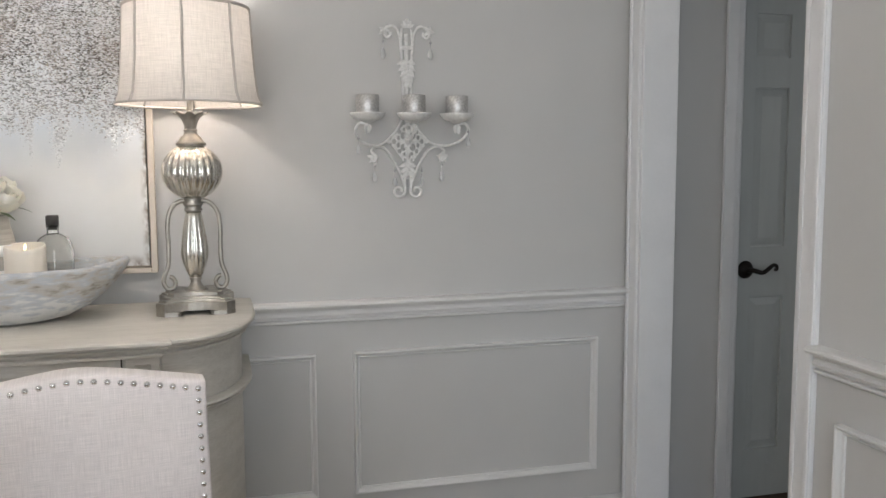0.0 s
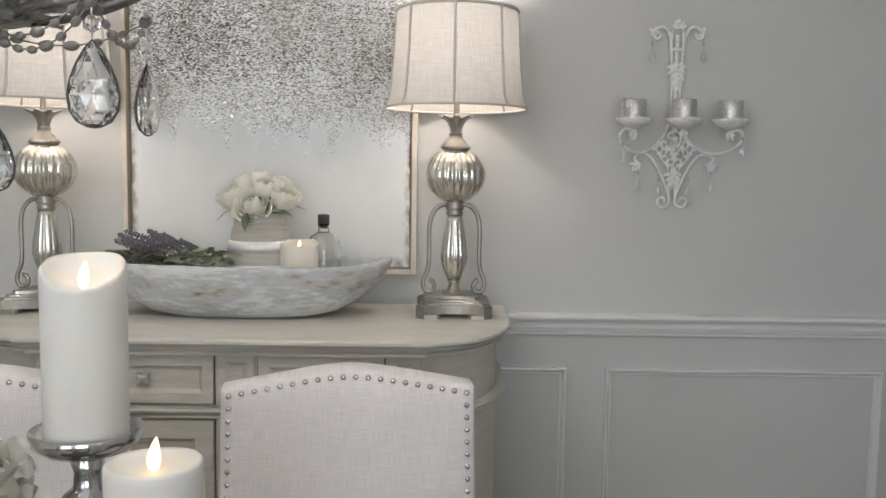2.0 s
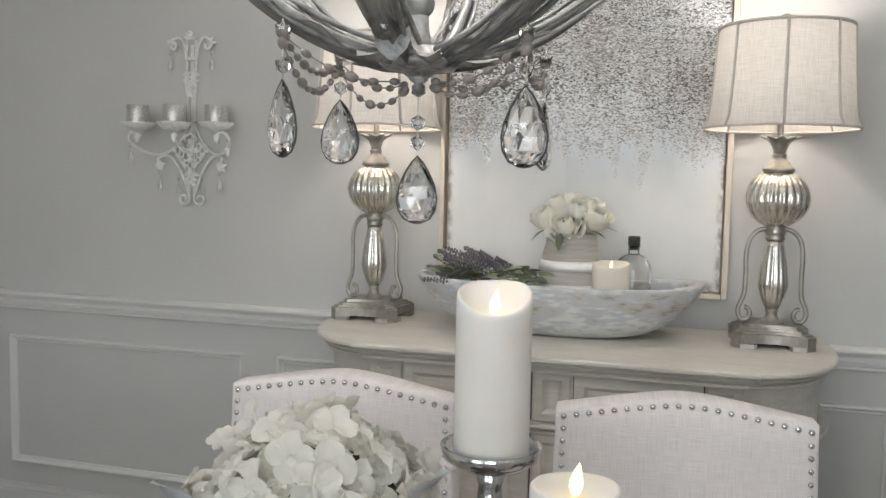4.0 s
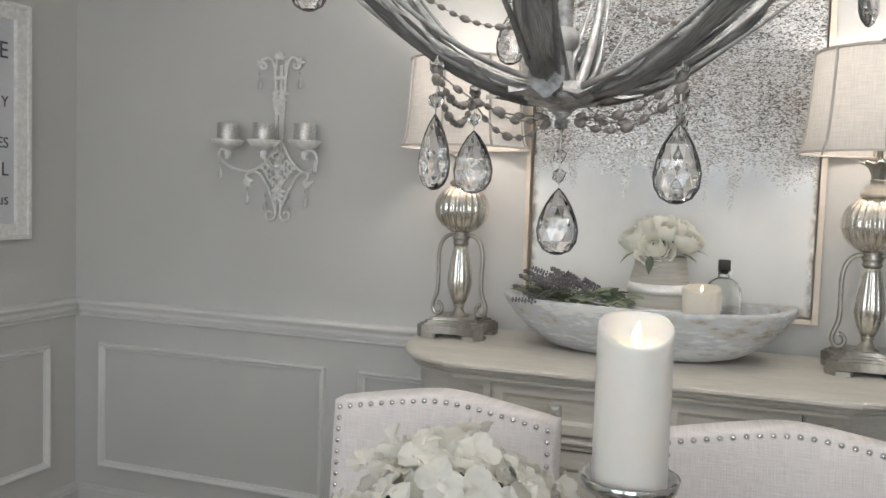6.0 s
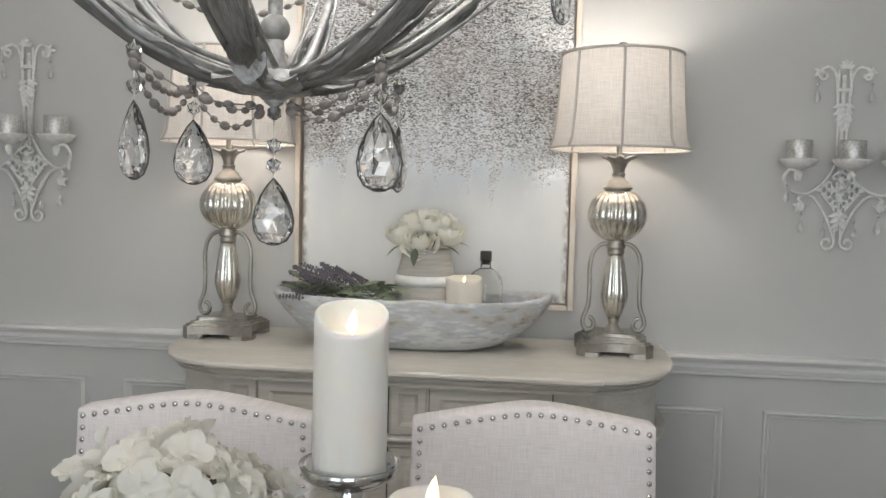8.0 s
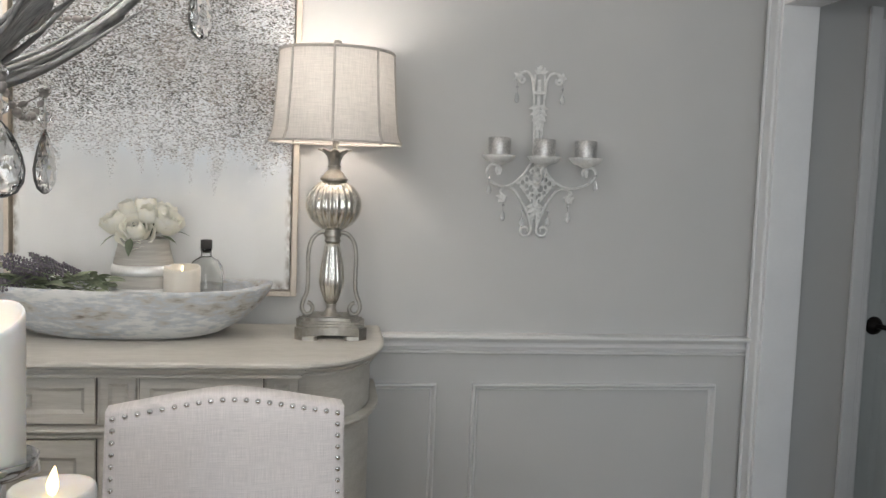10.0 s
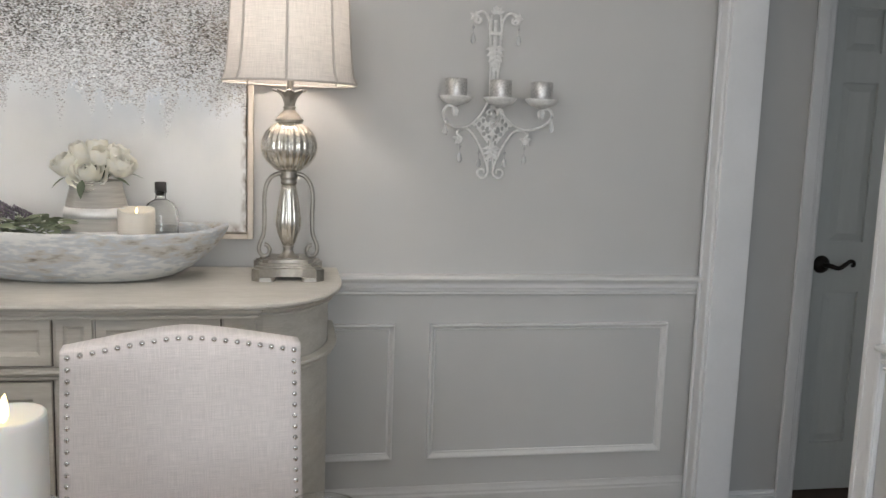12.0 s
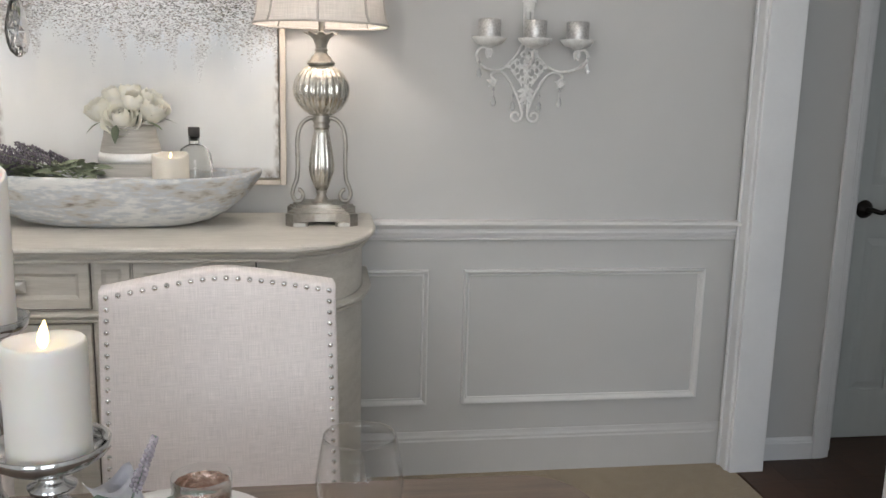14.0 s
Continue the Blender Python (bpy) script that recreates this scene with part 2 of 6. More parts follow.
def weave(m, a=900.0, strength=0.35):
    """Crossed threads for a woven cloth."""
    n, l = m.node_tree.nodes, m.node_tree.links
    tc = n.new("ShaderNodeTexCoord")
    hs = []
    for k, st in enumerate(((a, 1, 22), (22, 1, a))):
        mp, no = n.new("ShaderNodeMapping"), n.new("ShaderNodeTexNoise")
        mp.inputs["Scale"].default_value = st
        no.inputs["Scale"].default_value, no.inputs["Detail"].default_value = 1.0, 2
        l.new(tc.outputs["Object"], mp.inputs["Vector"])
        l.new(mp.outputs[0], no.inputs["Vector"])
        hs.append(no)
    add = n.new("ShaderNodeMath")
    l.new(hs[0].outputs["Fac"], add.inputs[0])
    l.new(hs[1].outputs["Fac"], add.inputs[1])
    bp = n.new("ShaderNodeBump")
    bp.inputs["Strength"].default_value, bp.inputs["Distance"].default_value = strength, 0.0015
    l.new(add.outputs[0], bp.inputs["Height"])
    b = n["Principled BSDF"]
    l.new(bp.outputs[0], b.inputs["Normal"])
    old = b.inputs["Base Color"].links[0].from_socket
    mix, mr = n.new("ShaderNodeMix"), n.new("ShaderNodeMapRange")
    mix.data_type, mix.blend_type = "RGBA", "MULTIPLY"
    mix.inputs[0].default_value = 1
    mr.inputs[1].default_value, mr.inputs[2].default_value, mr.inputs[3].default_value, mr.inputs[4].default_value = 0.7, 1.3, 0.86, 1.09
    l.new(add.outputs[0], mr.inputs[0])
    l.new(old, mix.inputs[6])
    l.new(mr.outputs[0], mix.inputs[7])
    l.new(mix.outputs[2], b.inputs["Base Color"])


weave(LINEN, 620.0, 0.4)


def shade_cloth():
    """Linen that lets the bulb's light through."""
    m = surf("ivory linen lampshade", (0.80, 0.75, 0.70), (0.74, 0.69, 0.64), 8, 0.9, bump=0.1, fine=200)
    weave(m, 500.0, 0.3)
    n, l = m.node_tree.nodes, m.node_tree.links
    tr, mix = n.new("ShaderNodeBsdfTranslucent"), n.new("ShaderNodeMixShader")
    l.new(n["Principled BSDF"].inputs["Base Color"].links[0].from_socket, tr.inputs["Color"])
    mix.inputs[0].default_value = 0.125
    out = n["Material Output"]
    l.new(n["Principled BSDF"].outputs[0], mix.inputs[1])
    l.new(tr.outputs[0], mix.inputs[2])
    l.new(mix.outputs[0], out.inputs["Surface"])
    return m


def let_through(m, amount):
    """Thin petals pass some of the light on."""
    n, l = m.node_tree.nodes, m.node_tree.links
    tr, mix = n.new("ShaderNodeBsdfTranslucent"), n.new("ShaderNodeMixShader")
    l.new(n["Principled BSDF"].inputs["Base Color"].links[0].from_socket, tr.inputs["Color"])
    mix.inputs[0].default_value = amount
    l.new(n["Principled BSDF"].outputs[0], mix.inputs[1])
    l.new(tr.outputs[0], mix.inputs[2])
    l.new(mix.outputs[0], n["Material Output"].inputs["Surface"])


let_through(PETAL, 0.42)
let_through(ROSE, 0.22)
SHADE = shade_cloth()
SHADE_TRIM = surf("taupe shade piping", (0.58, 0.54, 0.50), (0.52, 0.48, 0.44), 30, 0.85, bump=0.2)


def glitter_canvas():
    """Flaked metallic glitter that runs out in drips over an ivory ground."""
    m = bpy.data.materials.new("glitter painted canvas")
    m.use_nodes = True
    n, l = m.node_tree.nodes, m.node_tree.links
    b = n["Principled BSDF"]
    tc, sep = n.new("ShaderNodeTexCoord"), n.new("ShaderNodeSeparateXYZ")
    l.new(tc.outputs["Object"], sep.inputs[0])

    def noise_at(scale, st, detail=4):
        mp, no = n.new("ShaderNodeMapping"), n.new("ShaderNodeTexNoise")
        mp.inputs["Scale"].default_value = st
        no.inputs["Scale"].default_value, no.inputs["Detail"].default_value = scale, detail
        l.new(tc.outputs["Object"], mp.inputs["Vector"])
        l.new(mp.outputs[0], no.inputs["Vector"])
        return no.outputs["Fac"]

    def math_of(op, a, c, clamp=False):
        k = n.new("ShaderNodeMath")
        k.operation, k.use_clamp = op, clamp
        for i, v in enumerate((a, c)):
            if isinstance(v, (int, float)):
                k.inputs[i].default_value = v
            else:
                l.new(v, k.inputs[i])
        return k.outputs[0]

    def ranged(v, a, c, d, e):
        k = n.new("ShaderNodeMapRange")
        for i, x in enumerate((a, c, d, e)):
            k.inputs[i + 1].default_value = x
        l.new(v, k.inputs[0])
        return k.outputs[0]

    def mix_of(f, a, c):
        k = n.new("ShaderNodeMix")
        k.data_type = "RGBA"
        for i, v in ((0, f), (6, a), (7, c)):
            if isinstance(v, (int, float)):
                k.inputs[i].default_value = v
            elif isinstance(v, tuple):
                k.inputs[i].default_value = (*v, 1)
            else:
                l.new(v, k.inputs[i])
        return k.outputs[2]

    vor = n.new("ShaderNodeTexVoronoi")
    vor.inputs["Scale"].default_value = 200
    flat = n.new("ShaderNodeMapping")
    flat.inputs["Scale"].default_value = (1, 1, 1.8)
    l.new(tc.outputs["Object"], flat.inputs["Vector"])
    l.new(flat.outputs[0], vor.inputs["Vector"])
    rnd = n.new("ShaderNodeSeparateColor")
    l.new(vor.outputs["Color"], rnd.inputs[0])
    ramp = n.new("ShaderNodeValToRGB")
    els = ramp.color_ramp.elements
    els[0].position, els[0].color = 0.0, (0.15, 0.14, 0.13, 1)
    els[1].position, els[1].color = 1.0, (0.95, 0.95, 0.96, 1)
    for p, c in ((0.16, (0.34, 0.33, 0.32)), (0.40, (0.56, 0.56, 0.56)), (0.50, (0.50, 0.44, 0.385)), (0.58, (0.68, 0.685, 0.69)), (0.76, (0.84, 0.85, 0.87))):
        e = els.new(p)
        e.color = (*c, 1)
    pale = ranged(sep.outputs[2], 1.44, 1.68, 0.62, 0.05)
    patch = ranged(noise_at(6.0, (1, 1, 0.8), 5), 0.3, 0.7, -0.27, 0.15)
    l.new(math_of("ADD", math_of("ADD", ranged(rnd.outputs[0], 0, 1, -0.14, 1.10), pale), patch, True), ramp.inputs[0])
    drips = noise_at(1.0, (26, 1, 2.2), 3)
    clumps = noise_at(9.0, (1, 1, 1), 5)
    edge = math_of("ADD", ranged(drips, 0.46, 0.74, 0.0, 0.13), ranged(clumps, 0.3, 0.7, -0.035, 0.05))
    height = math_of("ADD", sep.outputs[2], edge)
    density = ranged(height, 1.465, 1.56, 0.0, 1.0)
    density = math_of("MULTIPLY", density, ranged(clumps, 0.25, 0.6, 0.75, 1.1))
    flake = math_of("LESS_THAN", rnd.outputs[1], density)
    veil = ranged(math_of("ADD", sep.outputs[2], ranged(noise_at(5.0, (1, 1, 0.5), 5), 0.3, 0.7, -0.08, 0.08)), 1.34, 1.53, 0.0, 1.0)
    cloud = noise_at(4.0, (1, 1, 0.6), 4)
    ground = mix_of(ranged(cloud, 0.3, 0.7, 0, 1), (0.77, 0.765, 0.74), (0.84, 0.84, 0.83))
    ground = mix_of(math_of("MULTIPLY", veil, 0.75), ground, (0.61, 0.65, 0.71))
    dx = math_of("ABSOLUTE", math_of("ADD", sep.outputs[0], 1.0423), 0.0)
    rim = math_of("MAXIMUM", ranged(dx, 0.403, 0.426, 0, 1), ranged(sep.outputs[2], 1.10, 1.062, 0, 1))
    wear = math_of("MULTIPLY", rim, ranged(noise_at(48.0, (1, 1, 0.6), 6), 0.38, 0.60, 0, 1.1), True)
    ground = mix_of(wear, ground, (0.23, 0.185, 0.14))
    rust = math_of("MULTIPLY", ranged(noise_at(5.0, (1, 1, 0.6), 5), 0.50, 0.68, 0, 0.55), ranged(rnd.outputs[2], 0.2, 0.9, 0.2, 1.0))
    tinted = mix_of(rust, ramp.outputs[0], (0.33, 0.25, 0.19))
    colour = mix_of(flake, ground, tinted)
    l.new(colour, b.inputs["Base Color"])
    l.new(math_of("MULTIPLY", flake, 0.3), b.inputs["Metallic"])
    l.new(ranged(flake, 0, 1, 0.65, 0.24), b.inputs["Roughness"])
    bp = n.new("ShaderNodeBump")
    bp.inputs["Strength"].default_value, bp.inputs["Distance"].default_value = 0.9, 0.006
    l.new(math_of("MULTIPLY", flake, rnd.outputs[2]), bp.inputs["Height"])
    off, sc, add, nm = [n.new("ShaderNodeVectorMath") for _ in range(4)]
    off.operation, sc.operation, nm.operation = "SUBTRACT", "SCALE", "NORMALIZE"
    l.new(vor.outputs["Color"], off.inputs[0])
    off.inputs[1].default_value = (0.5, 0.5, 0.5)
    l.new(off.outputs[0], sc.inputs[0])
    l.new(math_of("MULTIPLY", flake, 0.8), sc.inputs["Scale"])
    l.new(bp.outputs[0], add.inputs[0])
    l.new(sc.outputs[0], add.inputs[1])
    l.new(add.outputs[0], nm.inputs[0])
    l.new(nm.outputs[0], b.inputs["Normal"])
    return m


CANVAS = glitter_canvas()


# ---- mesh helpers ----
def link_bm(name, bm, material, smooth=True):
    me = bpy.data.meshes.new(name)
    bmesh.ops.recalc_face_normals(bm, faces=bm.faces)
    for f in bm.faces:
        f.smooth = smooth
    bm.to_mesh(me)
    bm.free()
    me.materials.append(material)
    return new(name, me)


def part(name, bm, material, parent, label="", smooth=True):
    ob = link_bm(name, bm, material, smooth)
    ob.parent = parent
    if label:
        ob["label"] = label
    return ob


def root(name, m, label, category, group=""):
    ob = new(name)
    ob.empty_display_size = 0.05
    ob.matrix_world = m
    return tagged(ob, label, category, group)


def structure(name, bm, material, smooth=False):
    return tagged(link_bm(name, bm, material, smooth), kind="structure")


def box(bm, x0, x1, y0, y1, z0, z1, bevel=0.0, seg=2):
    r = bmesh.ops.create_cube(bm, size=1)
    vs = r["verts"]
    for v in vs:
        v.co = Vector((x0 + (v.co.x + 0.5) * (x1 - x0), y0 + (v.co.y + 0.5) * (y1 - y0), z0 + (v.co.z + 0.5) * (z1 - z0)))
    if bevel:
        es = list({e for v in vs for e in v.link_edges})
        bmesh.ops.bevel(bm, geom=es, offset=bevel, segments=seg, affect="EDGES", profile=0.5)
    return bm


def boxed(*a, **k):
    return box(bmesh.new(), *a, **k)


def lathe(profile, seg=32, bm=None, centre=(0, 0, 0), flute=0.0, flutes=0, span=(0, 1)):
    """Turn (r, z) pairs about the upright axis. flute: how far the ribs stand in and out within the span of the profile."""
    bm = bm or bmesh.new()
    rings = []
    cx, cy, cz = centre
    for k, (r, z) in enumerate(profile):
        f = k / max(1, len(profile) - 1)
        amp = flute * math.sin(math.pi * min(1, max(0, (f - span[0]) / (span[1] - span[0])))) if flutes else 0
        if r < 1e-5:
            rings.append([bm.verts.new((cx, cy, cz + z))])
        else:
            ring = []
            for i in range(seg):
                a = 2 * math.pi * i / seg
                q = r * (1 + amp * (abs(math.sin(a * flutes / 2)) * 2 - 1)) if flutes else r
                ring.append(bm.verts.new((cx + q * math.cos(a), cy + q * math.sin(a), cz + z)))
            rings.append(ring)
    for a, b in zip(rings, rings[1:]):
        if len(a) == 1 and len(b) == 1:
            continue
        for i in range(seg):
            j = (i + 1) % seg
            if len(a) == 1:
                bm.faces.new((a[0], b[j], b[i]))
            elif len(b) == 1:
                bm.faces.new((a[i], a[j], b[0]))
            else:
                bm.faces.new((a[i], a[j], b[j], b[i]))
    return bm


def smooth_path(pts, n=8, closed=False):
    """A rounded way through the points."""
    pts = [Vector(p) for p in pts]
    out = []
    m = len(pts)
    for i in range(m if closed else m - 1):
        p0 = pts[(i - 1) % m] if closed or i else pts[0]
        p1, p2 = pts[i], pts[(i + 1) % m]
        p3 = pts[(i + 2) % m] if closed or i + 2 < m else pts[-1]
        for k in range(n):
            t = k / n
            out.append(0.5 * ((2 * p1) + (p2 - p0) * t + (2 * p0 - 5 * p1 + 4 * p2 - p3) * t * t + (3 * p1 - p0 - 3 * p2 + p3) * t ** 3))
    if not closed:
        out.append(pts[-1])
    return out


def tube(path, radius, seg=8, bm=None, closed=False, flat=1.0):
    """A round bar along the path; radius may be a number or one for each point."""
    bm = bm or bmesh.new()
    path = [Vector(p) for p in path]
    n = len(path)
    rings, ref = [], Vector((0, 1, 0))
    for i, p in enumerate(path):
        d = (path[(i + 1) % n] - path[i - 1]) if closed else (path[min(i + 1, n - 1)] - path[max(i - 1, 0)])
        d.normalize()
        u = ref - d * ref.dot(d)
        if u.length < 1e-3:
            u = Vector((1, 0, 0)) - d * d.x
        u.normalize()
        ref = u
        w = d.cross(u)
        r = radius[i] if isinstance(radius, (list, tuple)) else radius
        rings.append([bm.verts.new(p + (u * math.cos(a) * flat + w * math.sin(a)) * r) for a in (2 * math.pi * k / seg for k in range(seg))])
    pairs = list(zip(rings, rings[1:])) + ([(rings[-1], rings[0])] if closed else [])
    for a, b in pairs:
        for k in range(seg):
            bm.faces.new((a[k], a[(k + 1) % seg], b[(k + 1) % seg], b[k]))
    if not closed:
        bm.faces.new(rings[0])
        bm.faces.new(rings[-1])
    return bm


def spiral(cx, cz, r0, r1, a0, a1, y=0.0, n=22):
    """Points of a scroll in an upright plane; angles in degrees."""
    return [(cx + (r0 + (r1 - r0) * k / n) * math.cos(radians(a0 + (a1 - a0) * k / n)), y, cz + (r0 + (r1 - r0) * k / n) * math.sin(radians(a0 + (a1 - a0) * k / n))) for k in range(n + 1)]


def profile_run(bm, prof, a, b, out):
    """A moulding: profile of (out from the wall, height) drawn from a to b; out is the wall's outward direction."""
    a, b, out = Vector(a), Vector(b), Vector(out)
    r0 = [bm.verts.new(a + out * d + Vector((0, 0, h))) for d, h in prof]
    r1 = [bm.verts.new(b + out * d + Vector((0, 0, h))) for d, h in prof]
    n = len(prof)
    for i in range(n):
        bm.faces.new((r0[i], r0[(i + 1) % n], r1[(i + 1) % n], r1[i]))
    bm.faces.new(r0)
    bm.faces.new(r1)
    return bm


def prism(bm, outline, z0, z1, bevel=0.0):
    """An upright prism over a closed outline of (x, y)."""
    lo = [bm.verts.new((x, y, z0)) for x, y in outline]
    hi = [bm.verts.new((x, y, z1)) for x, y in outline]
    n = len(outline)
    for i in range(n):
        bm.faces.new((lo[i], lo[(i + 1) % n], hi[(i + 1) % n], hi[i]))
    bm.faces.new(lo)
    bm.faces.new(hi)
    return bm


def leaf_bm(length, width, bend=0.3, n=6, fold=0.15, wave=0.0, point=1.0, bm=None, m=None):
    """A leaf along +x with a folded midrib; m places it."""
    bm = bm or bmesh.new()
    m = m or Matrix()
    rows = []
    for i in range(n + 1):
        t = i / n
        w = width * 0.5 * math.sin(math.pi * min(1, t ** 0.8 * 0.97 + 0.03)) ** point
        z = -bend * length * t * t
        row = []
        for k, s in enumerate((-1, -0.5, 0, 0.5, 1)):
            row.append(bm.verts.new(m @ Vector((length * t, s * w, z + abs(s) * fold * w + wave * width * math.sin(9 * t + s * 2)))))
        rows.append(row)
    for a, b in zip(rows, rows[1:]):
        for k in range(4):
            bm.faces.new((a[k], a[k + 1], b[k + 1], b[k]))
    return bm


def teardrop(bm, h, w, depth, at=(0, 0, 0), seg=10):
    """A faceted pear-shaped drop that hangs from its tip at the place given."""
    prof = [(0, 0), (0.30, -0.10), (0.62, -0.26), (0.88, -0.45), (1.0, -0.63), (0.93, -0.80), (0.66, -0.93), (0.25, -0.99), (0, -1.0)]
    x, y, z = at
    rings = []
    for r, t in prof:
        if r == 0:
            rings.append([bm.verts.new((x, y, z + t * h))])
        else:
            rings.append([bm.verts.new((x + r * w / 2 * math.cos(a), y + r * depth / 2 * math.sin(a), z + t * h)) for a in (2 * math.pi * (k + 0.5 * (len(rings) % 2)) / seg for k in range(seg))])
    for a, b in zip(rings, rings[1:]):
        for k in range(seg):
            j = (k + 1) % seg
            if len(a) == 1:
                bm.faces.new((a[0], b[k], b[j]))
            elif len(b) == 1:
                bm.faces.new((a[k], a[j], b[0]))
            else:
                bm.faces.new((a[k], a[j], b[k]))
                bm.faces.new((a[j], b[j], b[k]))
    return bm


def ball(bm, x, y, z, r, sx=1.0, sz=1.0, u=8, v=6):
    bmesh.ops.create_uvsphere(bm, u_segments=u, v_segments=v, radius=r, matrix=Matrix.Translation((x, y, z)) @ Matrix.Diagonal((sx, sx, sz, 1)))
    return bm


# ---- the room ----
RAIL = [(0, 0.853), (0.012, 0.853), (0.016, 0.857), (0.016, 0.863), (0.006, 0.865), (0.006, 0.870), (0.020, 0.872), (0.023, 0.879), (0.017, 0.886), (0.017, 0.893), (0.026, 0.902), (0.042, 0.905), (0.046, 0.912), (0.044, 0.919), (0.036, 0.922), (0, 0.923)]
BASE = [(0, 0), (0.016, 0), (0.016, 0.125), (0.013, 0.131), (0.013, 0.138), (0.008, 0.146), (0.005, 0.158), (0, 0.158)]
PANEL = [(0, -0.008), (0.006, -0.008), (0.008, -0.005), (0.005, -0.002), (0.010, 0.001), (0.018, 0.005), (0.021, 0.009), (0.020, 0.013), (0, 0.014)]
DOOR_LO, DOOR_HI, DOOR_TOP = 2.06, 2.913, 2.08  # the opening in the east wall

structure("floor", boxed(WEST - 0.12, EAST + 0.02, SOUTH - 0.12, NORTH, -0.1, 0.0), CARPET)
structure("ceiling", boxed(WEST - 0.12, 3.2, SOUTH - 0.12, 3.9, CEIL, CEIL + 0.1), CEIL_PAINT)
structure("wall_north", boxed(WEST - 0.12, EAST + 0.12, NORTH, NORTH + 0.1, 0, CEIL), WALL_PAINT)
structure("wall_west", boxed(WEST - 0.12, WEST, SOUTH - 0.12, NORTH, 0, CEIL), WALL_PAINT)
bm = boxed(EAST, EAST + 0.12, SOUTH - 0.12, DOOR_LO, 0, CEIL)
box(bm, EAST, EAST + 0.12, DOOR_LO, DOOR_HI, DOOR_TOP, CEIL)
box(bm, EAST, EAST + 0.12, DOOR_HI + 0.002, NORTH, 0, CEIL)
structure("wall_east", bm, WALL_PAINT)
bm = bmesh.new()
xs = [WEST] + [v for w in WINDOWS for v in w] + [EAST]
for a, b in zip(xs[::2], xs[1::2]):
    box(bm, a, b, SOUTH - 0.12, SOUTH, 0, CEIL)
for a, b in WINDOWS:
    box(bm, a, b, SOUTH - 0.12, SOUTH, 0, 0.75)
    box(bm, a, b, SOUTH - 0.12, SOUTH, 2.25, CEIL)
structure("wall_south", bm, WALL_PAINT)

for k, (a, b) in enumerate(WINDOWS):
    w = tagged(new("window_%d" % (k + 1)), kind="structure")
    bm = bmesh.new()
    for x0, x1, z0, z1 in ((a, a + 0.06, 0.75, 2.25), (b - 0.06, b, 0.75, 2.25), (a + 0.06, b - 0.06, 0.75, 0.81), (a + 0.06, b - 0.06, 2.19, 2.25)):
        box(bm, x0, x1, SOUTH - 0.10, SOUTH + 0.012, z0, z1, 0.004)
    part("window_frame", bm, WHITE_TRIM, w, smooth=False)
    n = 4
    for i in range(1, n):
        x = a + (b - a) * i / n
        part("muntin", boxed(x - 0.014, x + 0.014, SOUTH - 0.075, SOUTH - 0.045, 0.81, 2.19, 0.003), WHITE_TRIM, w, smooth=False)
    for z in (1.16, 1.51, 1.86):
        part("muntin", boxed(a + 0.06, b - 0.06, SOUTH - 0.08, SOUTH - 0.05, z - 0.014, z + 0.014, 0.003), WHITE_TRIM, w, smooth=False)
    part("window_sill", boxed(a - 0.04, b + 0.04, SOUTH + 0.013, SOUTH + 0.07, 0.715, 0.748, 0.006), WHITE_TRIM, w, smooth=False)

# hall beyond the opening
hall = structure("hall_floor", boxed(EAST + 0.02, 3.2, -0.5, 3.9, -0.1, -0.012), DARK_WOOD)
structure("hall_wall_north", box(boxed(EAST + 0.12, 1.428, NORTH, NORTH + 0.1, 0, CEIL), 1.428, 2.36, NORTH, NORTH + 0.1, 2.06, CEIL), WALL_PAINT)
structure("hall_wall_north_far", boxed(2.36, 3.2, NORTH, NORTH + 0.1, 0, CEIL), WALL_PAINT)
structure("hall_wall_east", boxed(3.2, 3.3, -0.5, 3.9, 0, CEIL), WALL_PAINT)
structure("hall_wall_south", boxed(EAST + 0.12, 3.3, -0.6, -0.5, 0, CEIL), WALL_PAINT)
structure("closet_wall_back", boxed(EAST + 0.12, 3.3, 3.9, 4.0, 0, CEIL), WALL_PAINT)


def panel_frame(name, p, q, out):
    """Four mitred strips of panel moulding; p and q are opposite outer corners on a wall."""
    w = tagged(new(name), kind="structure")
    x0, y0, z0 = p
    x1, y1, z1 = q
    along = (Vector((x1, y1, 0)) - Vector((x0, y0, 0))).normalized()
    out = Vector(out)
    c = [(Vector((x0, y0, z0)), 1, 1), (Vector((x1, y1, z0)), -1, 1), (Vector((x1, y1, z1)), -1, -1), (Vector((x0, y0, z1)), 1, -1)]
    for i in range(4):
        bm = bmesh.new()
        rings = []
        for v, sa, sz in (c[i], c[(i + 1) % 4]):
            rings.append([bm.verts.new(v + out * d + along * sa * (h + 0.014) + Vector((0, 0, sz * (h + 0.014)))) for d, h in [(d, -h) for d, h in PANEL]])
        n = len(PANEL)
        for k in range(n):
            bm.faces.new((rings[0][k], rings[0][(k + 1) % n], rings[1][(k + 1) % n], rings[1][k]))
        bm.faces.new(rings[0])
        bm.faces.new(rings[1])
        part("moulding_strip", bm, TRIM_PAINT, w, smooth=False)
    return w


